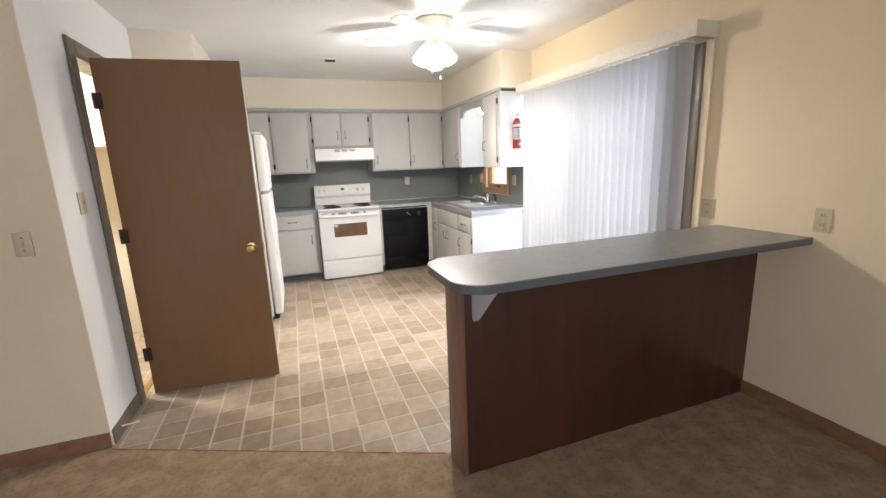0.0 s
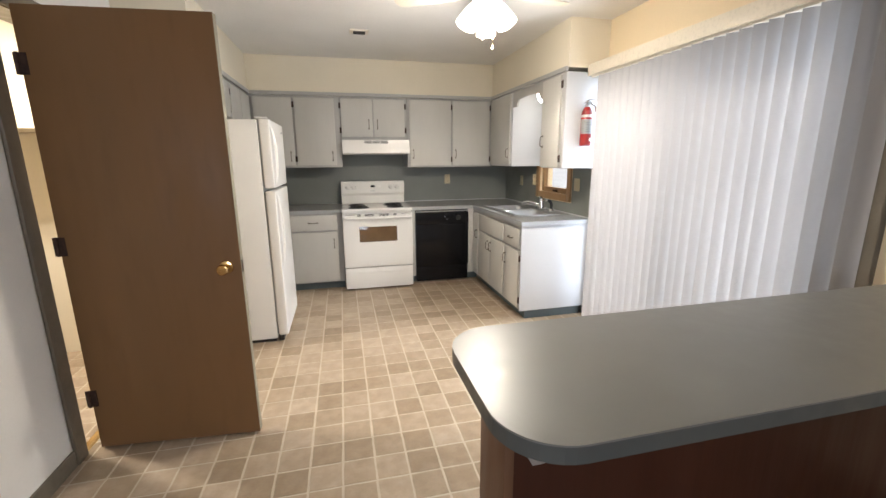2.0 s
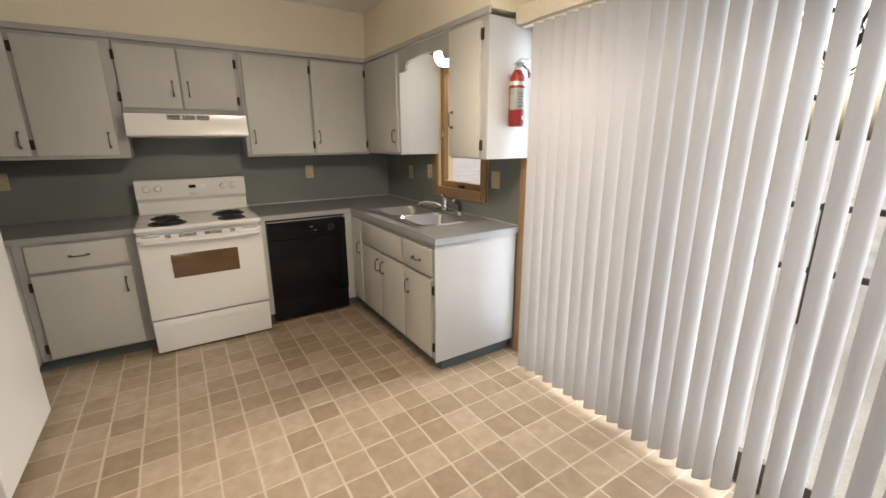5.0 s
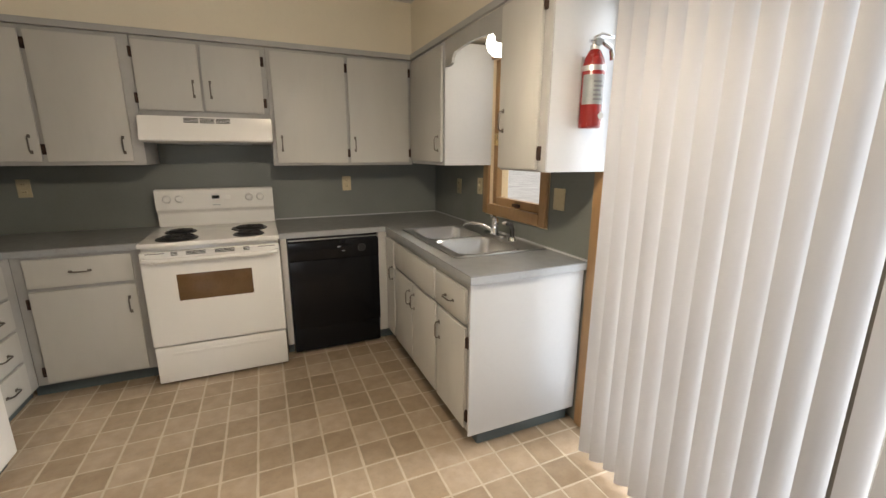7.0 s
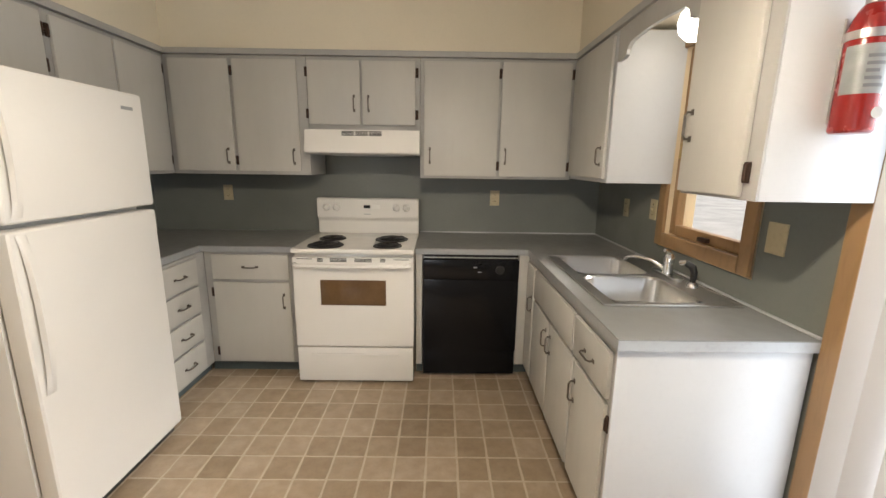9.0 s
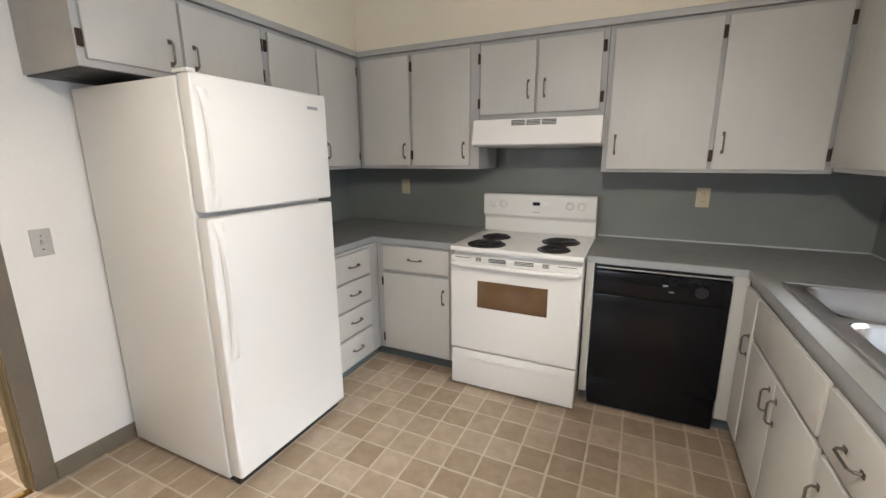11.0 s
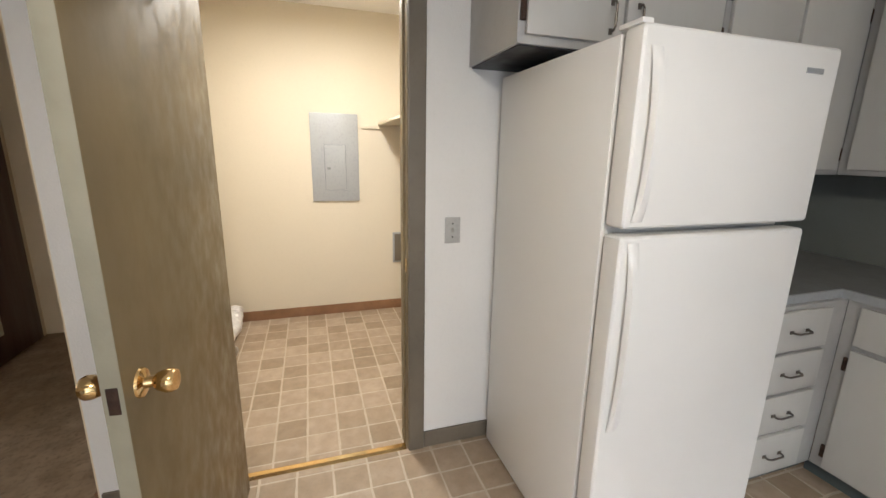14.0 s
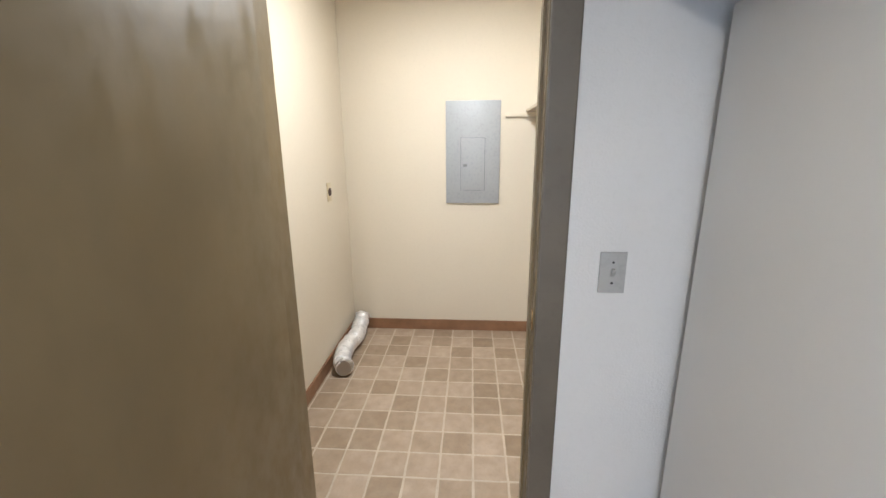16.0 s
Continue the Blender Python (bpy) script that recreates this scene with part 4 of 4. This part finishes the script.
# ---- fridge ----
fr = thing("refrigerator", (-0.63, 4.44, 0), "white top-freezer refrigerator against the white wall", "refrigerator")
part("body", B(-1.02, -0.318, 4.085, 4.795, 0.03, 1.745, 0.008), FRIDGE, fr)
for nm, z0, z1 in (("freezer_door", 1.243, 1.752), ("fridge_door", 0.055, 1.222)):
    d = part(nm, B(-0.305, -0.23, 4.083, 4.797, z0, z1, 0.016, 3), FRIDGE, fr)
    part("gasket", B(-0.3175, -0.3055, 4.10, 4.78, z0 + 0.012, z1 - 0.012, 0), PANELGREY, d, "grey door gasket")
    top, bot = (1.70, 1.262) if nm == "freezer_door" else (1.205, 0.62)
    n = 14
    bm = bmesh.new()
    prev = None
    for k in range(n + 1):
        u = k / n
        z = top + (bot - top) * u
        bow = (math.sin(math.pi * u) ** 0.45) * 0.036 if 0 < u < 1 else 0.002
        wd = 0.016 + 0.004 * abs(2 * u - 1) ** 3
        ring = [bm.verts.new(c) for c in ((-0.231 + bow * 0.55, 4.125 - wd, z), (-0.231 + bow, 4.125 - wd * 0.6, z), (-0.231 + bow, 4.125 + wd * 0.6, z), (-0.231 + bow * 0.55, 4.125 + wd, z))]
        if prev:
            for i in range(4):
                bm.faces.new((prev[i], prev[(i + 1) % 4], ring[(i + 1) % 4], ring[i]))
        else:
            bm.faces.new(ring)
        prev = ring
    bm.faces.new(prev)
    bmesh.ops.recalc_face_normals(bm, faces=bm.faces)
    part("handle", bm, FRIDGE, d)
part("badge", B(-0.2302, -0.2285, 4.66, 4.73, 1.675, 1.69, 0.0005), PANELGREY, fr)
part("hinge_cover", B(-0.33, -0.245, 4.085, 4.12, 1.7525, 1.766, 0.004), FRIDGE, fr)
part("grille", B(-0.31, -0.27, 4.10, 4.78, 0.005, 0.052, 0.003), BLACK_MATTE, fr, "dark toe grille")
part("foot", B(-0.98, -0.33, 4.11, 4.77, 0, 0.0295, 0), BLACK_MATTE, fr)

# ---- fire extinguisher ----
fx, fy = 2.236, 3.861
ex = thing("fire_extinguisher", (fx, fy, 1.55), "red fire extinguisher hung on the cabinet end", "fire extinguisher")
part("cylinder", lathe(bmesh.new(), [(0.001, 1.552), (0.040, 1.552), (0.045, 1.558), (0.045, 1.79), (0.040, 1.82), (0.026, 1.85), (0.02, 1.858), (0.001, 1.859)], (fx, fy, 0), "z", 32), RED, ex)
bm = bmesh.new()
n = 14
for z0, z1 in ((1.645, 1.76),):
    ra = [bm.verts.new((fx + 0.0456 * math.cos(radians(175 + k * 130 / n)), fy + 0.0456 * math.sin(radians(175 + k * 130 / n)), z0)) for k in range(n + 1)]
    rb = [bm.verts.new((v.co.x, v.co.y, z1)) for v in ra]
    for k in range(n):
        bm.faces.new((ra[k], ra[k + 1], rb[k + 1], rb[k]))
lb = part("label", bm, LABEL, ex, "pale instruction label")
bm = bmesh.new()
for i in range(5):
    z0 = 1.66 + i * 0.017
    a0, a1 = 235, 290 - (i % 3) * 10
    ra = [bm.verts.new((fx + 0.0463 * math.cos(radians(a0 + k * (a1 - a0) / 6)), fy + 0.0463 * math.sin(radians(a0 + k * (a1 - a0) / 6)), z0)) for k in range(7)]
    rb = [bm.verts.new((v.co.x, v.co.y, z0 + 0.008)) for v in ra]
    for k in range(6):
        bm.faces.new((ra[k], ra[k + 1], rb[k + 1], rb[k]))
part("print", bm, LABEL_DARK, lb)
part("strap", lathe(bmesh.new(), [(0.0455, 1.775), (0.0475, 1.775), (0.0475, 1.795), (0.0455, 1.795)], (fx, fy, 0), "z", 32), STEEL, ex, "metal wall strap")
part("valve", lathe(bmesh.new(), [(0.001, 1.86), (0.019, 1.86), (0.019, 1.875), (0.013, 1.88), (0.013, 1.90), (0.001, 1.901)], (fx, fy, 0), "z", 16), STEEL, ex)
part("lever", tube(bmesh.new(), [(fx - 0.01, fy, 1.90), (fx + 0.02, fy - 0.01, 1.915), (fx + 0.075, fy - 0.02, 1.908)], [0.008, 0.008, 0.006], 8), CHROME, ex)
part("lever", tube(bmesh.new(), [(fx - 0.03, fy, 1.89), (fx + 0.02, fy - 0.01, 1.893), (fx + 0.07, fy - 0.02, 1.872)], [0.007, 0.008, 0.006], 8), CHROME, ex)
part("gauge", lathe(bmesh.new(), [(0.001, -0.012), (0.016, -0.012), (0.016, -0.022), (0.001, -0.023)], (fx, fy, 1.885), "y", 16), LABEL, ex)
part("nozzle", tube(bmesh.new(), [(fx + 0.02, fy - 0.02, 1.885), (fx + 0.055, fy - 0.03, 1.86), (fx + 0.065, fy - 0.032, 1.82)], [0.009, 0.009, 0.012], 10), CHROME, ex)
part("inspection_tag", lathe(bmesh.new(), [(0.001, 0), (0.014, 0), (0.014, -0.002), (0.001, -0.002)], (fx + 0.015, fy - 0.0445, 1.60), "y", 16), PLATE_GREY, ex)
part("bracket", B(fx - 0.02, fx + 0.02, fy + 0.0455, 3.9135, 1.58, 1.84, 0.002), STEEL, ex)

# ---- plates, outlets and switches ----
def plate(center, face, kind, mat=None, w=0.072, h=0.118):
    """A wall plate; face is the turn about z that brings its front from -y."""
    label = {"outlet": "ivory duplex outlet plate on the wall", "switch": "toggle switch plate on the wall", "blank": "plain ivory wall plate"}[kind]
    name = {"outlet": "outlet", "switch": "light_switch", "blank": "wall_plate"}[kind]
    o = thing(name, center, label, name.replace("_", " "))
    m = mat or PLATE
    f = Face(center, face)
    pl = part("plate", f.put(B(-w / 2, w / 2, -0.007, -0.0008, -h / 2, h / 2, 0.002)), m, o)
    if kind == "outlet":
        for z in (-0.025, 0.025):
            sck = part("socket", f.put(B(-0.015, 0.015, -0.0095, -0.0065, z - 0.015, z + 0.015, 0.003)), m, pl)
            bm = bmesh.new()
            for x in (-0.006, 0.006):
                box(bm, x - 0.0012, x + 0.0012, -0.0102, -0.0094, z - 0.003, z + 0.007)
            part("slot", f.put(bm), SLOT, pl)
    elif kind == "switch":
        part("toggle", f.put(prism(bmesh.new(), [(-0.0068, -0.012), (-0.0068, 0.012), (-0.02, 0.012), (-0.02, 0.006)], "x", -0.005, 0.005)), m, pl)
        for z in (-0.03, 0.03):
            part("screw", f.put(lathe(bmesh.new(), [(0.0005, -0.0071), (0.0035, -0.0071), (0.003, -0.0085), (0.0005, -0.0086)], (0, 0, z), "y", 10)), SLOT, pl)
    return o


plate((-0.49, BW, 1.213), 0, "outlet")
plate((1.605, BW, 1.195), 0, "outlet")
plate((RW - 0.004, 5.508, 1.187), -90, "outlet")
plate((RW - 0.004, 5.155, 1.213), -90, "switch")
plate((RW - 0.004, 4.25, 1.205), -90, "blank", w=0.09)
plate((RW, 1.82, 1.095), -90, "outlet", w=0.10)
plate((RW, 1.205, 1.09), -90, "outlet")
plate((LW, 2.655, 1.30), 90, "switch")
plate((LW, 3.90, 1.097), 90, "switch", PLATE_GREY)
plate((-1.245, 2.424, 1.135), 0, "switch")

# ---- ceiling fan ----
fxx, fyy = FAN_XY
fan = thing("ceiling_fan", (fxx, fyy, CEILING), "white hugger ceiling fan with lit glass shades", "ceiling fan")
part("motor_housing", lathe(bmesh.new(), [(0.001, 2.529), (0.155, 2.529), (0.16, 2.515), (0.135, 2.45), (0.105, 2.41), (0.07, 2.395), (0.001, 2.394)], (fxx, fyy, 0), "z", 36), FANWHITE, fan)
part("light_hub", lathe(bmesh.new(), [(0.001, 2.393), (0.05, 2.393), (0.055, 2.37), (0.06, 2.345), (0.04, 2.325), (0.001, 2.322)], (fxx, fyy, 0), "z", 28), FANWHITE, fan)
for k in range(5):
    a = 8 + 72 * k
    m = pose(fxx, fyy, 2.41, 0, 0, a) @ pose(0, 0, 0, 10, 0, 0)
    bm = prism(bmesh.new(), [(0.19, -0.05), (0.30, -0.06), (0.52, -0.065), (0.56, -0.05), (0.575, 0), (0.56, 0.05), (0.52, 0.065), (0.30, 0.06), (0.19, 0.05)], "z", -0.003, 0.003)
    bmesh.ops.transform(bm, matrix=m, verts=bm.verts)
    bl = part("blade", bm, FANWHITE, fan, smooth=False)
    bm = prism(bmesh.new(), [(0.09, -0.014), (0.20, -0.02), (0.25, -0.03), (0.25, 0.03), (0.20, 0.02), (0.09, 0.014)], "z", 0.0035, 0.008)
    bmesh.ops.transform(bm, matrix=m, verts=bm.verts)
    part("blade_iron", bm, FANWHITE, bl, smooth=False)
for k in range(3):
    a = radians(-49 + 120 * k)
    d = Vector((math.cos(a), math.sin(a), 0))
    m = Matrix.Translation((fxx + d.x * 0.065, fyy + d.y * 0.065, 2.345)) @ Vector((d.x * 0.55, d.y * 0.55, -1)).to_track_quat("Z", "Y").to_matrix().to_4x4()
    bm = lathe(bmesh.new(), [(0.001, 0.0), (0.024, 0.001), (0.028, 0.02), (0.044, 0.06), (0.055, 0.11), (0.062, 0.15), (0.058, 0.151), (0.001, 0.138)], (0, 0, 0), "z", 24)
    bmesh.ops.transform(bm, matrix=m, verts=bm.verts)
    part("shade", bm, SHADE, fan, "glowing frosted glass shade")
for dx, dy, z in ((-0.035, -0.03, 2.15), (0.03, -0.035, 2.10)):
    ch = part("pull_chain", tube(bmesh.new(), [(fxx + dx, fyy + dy, 2.33), (fxx + dx, fyy + dy, z + 0.02)], 0.0018, 6), BRASS, fan)
    part("pull_bob", lathe(bmesh.new(), [(0.001, z + 0.02), (0.006, z + 0.01), (0.009, z - 0.008), (0.001, z - 0.015)], (fxx + dx, fyy + dy, 0), "z", 12), FANWHITE, ch)

vt = thing("ceiling_vent", (0.48, 4.63, CEILING), "small beige ceiling register", "vent")
part("frame", B(0.40, 0.56, 4.57, 4.69, CEILING - 0.012, CEILING - 0.001, 0.004), FANWHITE, vt)
for k in range(5):
    part("slat", B(0.43, 0.53, 4.592 + k * 0.018, 4.60 + k * 0.018, CEILING - 0.018, CEILING - 0.0125, 0), SLOT, vt)

# ---- laundry room ----
ep = thing("electrical_panel", (-3.0, 3.515, 1.02), "grey steel electrical panel set on the laundry wall", "electrical panel")
part("cover", B(-3.004, -2.988, 3.322, 3.708, 1.02, 1.737, 0.004), PANELGREY, ep)
part("panel_door", B(-2.987, -2.982, 3.43, 3.60, 1.115, 1.485, 0.002), PANELGREY, ep)
part("door_gap", B(-2.9879, -2.9871, 3.4285, 3.6015, 1.1135, 1.4865, 0), SLOT, ep)
part("latch", B(-2.9815, -2.976, 3.445, 3.475, 1.285, 1.305, 0.002), LABEL, ep, "pale latch tab")
sh = thing("wall_shelf", (-2.6, 4.1, 1.65), "cream painted shelf along the laundry wall", "shelf")
part("board", B(-3.0, -1.35, 3.88, 4.298, 1.655, 1.675, 0.003), LAUNDRY_WALL, sh)
part("cleat", B(-3.004, -2.986, 3.74, 4.298, 1.625, 1.654, 0.002), LAUNDRY_WALL, sh)
wb = thing("washer_box", (-3.0, 4.1, 0.58), "grey washer outlet box in the laundry wall", "utility box")
part("cover", B(-3.004, -2.99, 3.995, 4.20, 0.445, 0.725, 0.004), PANELGREY, wb)
part("lid", B(-2.9895, -2.984, 4.01, 4.185, 0.46, 0.71, 0.002), TRIM, wb)
gb = thing("dryer_outlet", (-2.6, 2.575, 1.145), "empty wall hole with an ivory ring for the dryer outlet", "outlet")
part("plate", B(-2.64, -2.57, 2.5755, 2.581, 1.085, 1.205, 0.002), PLATE, gb)
part("socket", lathe(bmesh.new(), [(0.001, 0.006), (0.026, 0.006), (0.026, 0.010), (0.001, 0.010)], (-2.605, 2.576, 1.145), "y", 20), HINGE, gb, "dark round socket")

# crumpled foil dryer duct lying along the wall
dp = [(-2.27, 2.715, 0.064), (-2.33, 2.675, 0.066), (-2.44, 2.65, 0.07), (-2.56, 2.655, 0.085), (-2.66, 2.675, 0.08), (-2.76, 2.67, 0.075), (-2.86, 2.66, 0.10), (-2.92, 2.665, 0.15)]
fine = []
for a, b in zip(dp, dp[1:]):
    for k in range(10):
        fine.append(Vector(a).lerp(Vector(b), k / 10))
fine.append(Vector(dp[-1]))
radii = [0.054 + 0.004 * (i % 2) + 0.007 * noise.noise((i * 0.35, 0, 0)) for i in range(len(fine))]
bm = bmesh.new()
tube(bm, fine, radii, 20)
bm.faces.ensure_lookup_table()
big = [f for f in bm.faces if len(f.verts) > 4]
bmesh.ops.delete(bm, geom=big, context="FACES_ONLY")
for v in bm.verts:
    v.co += Vector((noise.noise(v.co * 25), noise.noise(v.co * 25 + Vector((5, 0, 0))), noise.noise(v.co * 25 + Vector((0, 7, 0))))) * 0.006
    v.co.z = max(v.co.z, 0.004)
dd = thing("dryer_duct", (-2.6, 2.67, 0), "crumpled silver foil dryer duct on the laundry floor", "duct")
part("hose", bm, DUCT, dd)
part("collar", lathe(bmesh.new(), [(0.05, 0.0), (0.054, 0.0), (0.054, 0.03), (0.05, 0.03)], (-2.285, 2.705, 0.068), "x", 24), STEEL, dd)
ll = thing("laundry_lamp", (-1.85, 3.45, CEILING), "lit round glass ceiling lamp in the laundry", "lamp")
part("globe", lathe(bmesh.new(), [(0.001, 2.528), (0.10, 2.528), (0.105, 2.50), (0.09, 2.46), (0.05, 2.435), (0.001, 2.43)], (-1.85, 3.45, 0), "z", 28), SHADE, ll)

# ---- outside ----
bm = bmesh.new()
box(bm, RW + 0.16, 400, -300, 300, -0.3, -0.12)
structure("ground", bm, SNOWGROUND, "pale ground outside the patio door", "ground")
rl = thing("deck_rail", (5.0, 4.0, -0.12), "dark outdoor railing beyond the patio", "railing")
for z in (0.35, 0.9):
    part("rail", B(5.0, 5.04, 0.5, 4.4, z, z + 0.05, 0.003), BARK, rl)
for k in range(4):
    part("post", B(4.99, 5.05, 0.5 + k * 1.29, 0.56 + k * 1.29, -0.119, 0.96, 0.003), BARK, rl)
rnd = random.Random(11)


def bare_tree(x, y, h):
    t = thing("bare_tree", (x, y, -0.12), "leafless grey-brown tree outside", "tree", "bare trees")
    top = Vector((x + rnd.uniform(-0.4, 0.4), y + rnd.uniform(-0.4, 0.4), h))
    base = Vector((x, y, -0.12))
    part("trunk", tube(bmesh.new(), [base.lerp(top, k / 6) + Vector((rnd.uniform(-0.06, 0.06), rnd.uniform(-0.06, 0.06), 0)) for k in range(7)], [0.16 - 0.021 * k for k in range(7)], 9), BARK, t)
    bm = bmesh.new()
    for k in range(16):
        p = base.lerp(top, rnd.uniform(0.25, 0.95))
        d = Vector((rnd.uniform(-1, 1), rnd.uniform(-1, 1), rnd.uniform(0.2, 1))).normalized()
        ln = rnd.uniform(0.8, 2.0)
        q = p + d * ln
        tube(bm, [p, p.lerp(q, 0.5) + Vector((0, 0, 0.08)), q], [0.045, 0.028, 0.008], 6)
        for j in range(4):
            s = p.lerp(q, rnd.uniform(0.35, 1))
            e = s + (d + Vector((rnd.uniform(-1, 1), rnd.uniform(-1, 1), rnd.uniform(-0.3, 0.8)))).normalized() * rnd.uniform(0.3, 0.8)
            tube(bm, [s, s.lerp(e, 0.5), e], [0.016, 0.01, 0.004], 5)
    part("crown", bm, BARK, t)


for x, y, h in ((9.5, 4.5, 6.5), (11, 7.5, 7), (8.5, 9.5, 6), (13, 2.5, 7.5), (10, -0.5, 6), (14, 11, 7)):
    bare_tree(x, y, h)

# ---- vinyl floor, tile by tile ----
def clip_poly(poly, inside):
    out = []
    for i, p in enumerate(poly):
        q = poly[(i + 1) % len(poly)]
        a, b = inside(p), inside(q)
        if a >= 0:
            out.append(p)
        if (a >= 0) != (b >= 0):
            t = a / (a - b)
            out.append((p[0] + (q[0] - p[0]) * t, p[1] + (q[1] - p[1]) * t))
    return out


def tile_bm(bm, poly, z=0.0, depth=0.0016):
    n = len(poly)
    cx, cy = sum(p[0] for p in poly) / n, sum(p[1] for p in poly) / n
    hi = [bm.verts.new((cx + (x - cx) * 0.985, cy + (y - cy) * 0.985, z)) for x, y in poly]
    lo = [bm.verts.new((x, y, z - depth)) for x, y in poly]
    bm.faces.new(hi)
    for i in range(n):
        bm.faces.new((lo[i], lo[(i + 1) % n], hi[(i + 1) % n], hi[i]))


def rough_square(w, wy, seed):
    r = random.Random(seed)
    h, g = w / 2, wy / 2
    pts = []
    for ax, ay, bx, by in ((-h, -g, h, -g), (h, -g, h, g), (h, g, -h, g), (-h, g, -h, -g)):
        for k in range(3):
            t = k / 3
            pts.append((ax + (bx - ax) * t + r.uniform(-1, 1) * 0.0018, ay + (by - ay) * t + r.uniform(-1, 1) * 0.0018))
    return pts


def tiled_floor(name, label, poly, ox, oy, pitch, pitch_y, near, inside):
    """A sheet floor with its printed tiles as slightly raised pieces; those for which near(x, y) holds are objects."""
    bm = bmesh.new()
    prism(bm, poly, "z", -0.029, -0.0012)
    fl_ob = structure(name, bm, GROUT, label, "floor")
    gap = 0.010
    meshes = []
    for s in range(8):
        b = bmesh.new()
        tile_bm(b, rough_square(pitch - gap, pitch_y - gap, s))
        bmesh.ops.recalc_face_normals(b, faces=b.faces)
        meshes.append(mesh_of("tile", b, TILE, Vector((0, 0, 0)), False))
    rest = bmesh.new()
    xs = [p[0] for p in poly]
    ys = [p[1] for p in poly]
    o = ORIGIN[fl_ob.name]
    count = 0
    r = random.Random(3)
    for i in range(math.floor((min(xs) - ox) / pitch) - 1, math.ceil((max(xs) - ox) / pitch) + 1):
        for j in range(math.floor((min(ys) - oy) / pitch_y) - 1, math.ceil((max(ys) - oy) / pitch_y) + 1):
            cx, cy = ox + (i + 0.5) * pitch, oy + (j + 0.5) * pitch_y
            sq = [(cx + x, cy + y) for x, y in rough_square(pitch - gap, pitch_y - gap, i * 71 + j)]
            full = True
            p = sq
            for fn in inside:
                if min(fn(c) for c in p) < 0:
                    full = False
                    p = clip_poly(p, fn)
                    if len(p) < 3:
                        break
            if len(p) < 3:
                continue
            if full and near(cx, cy) and count < 300:
                ob = new("tile", meshes[r.randrange(8)])
                ob.parent = fl_ob
                ob.location = Vector((cx, cy, 0)) - o
                count += 1
            else:
                tile_bm(rest, p)
    bmesh.ops.recalc_face_normals(rest, faces=rest.faces)
    ob = part("tile_field", rest, TILE_REST, fl_ob, smooth=False)
    tagged(ob, kind="stuff")


KPOLY = [(SEAM_A.x + 0.02, SEAM_A.y - 0.009), (SEAM_B.x, SEAM_B.y), (RW, SEAM_B.y), (RW, BW), (LW, BW)]
tiled_floor("floor_kitchen", "tan square-patterned vinyl kitchen floor", KPOLY, 1.121, 4.431, 0.1545, 0.1572,
            lambda x, y: -0.6 < x < 1.75 and 2.55 < y < 5.3,
            [lambda p: p[0] - LW, lambda p: RW - p[0], lambda p: BW - p[1], lambda p: p[1] - SEAM_B.y if p[0] > SEAM_B.x else 1.0, lambda p: seam_side(*p) if p[0] <= SEAM_B.x + 0.2 else 1.0])
tiled_floor("floor_laundry", "tan square-patterned vinyl laundry floor", [(-3.005, 2.575), (LW - 0.12, 2.575), (LW - 0.12, 2.915), (LW - 0.001, 2.915), (LW - 0.001, 3.70), (LW - 0.12, 3.70), (LW - 0.12, 4.30), (-3.005, 4.30)], -1.63, 3.373, 0.1545, 0.1545,
            lambda x, y: -2.9 < x < -1.25 and 2.6 < y < 3.95,
            [lambda p: p[0] + 3.005, lambda p: LW - 0.005 - p[0], lambda p: p[1] - 2.575, lambda p: 4.30 - p[1]])
# raised seam where the vinyl meets the carpet
d = (SEAM_B - SEAM_A).normalized()
bm = tube(bmesh.new(), [(SEAM_A.x + d.x * k * 0.06 + 0.02, SEAM_A.y + d.y * k * 0.06 - 0.004, 0.001 + 0.001 * math.sin(k * 2.1)) for k in range(31)], 0.005, 6)
structure("trim_seam", bm, WOODBASE, "frayed edge where vinyl meets carpet", "trim")
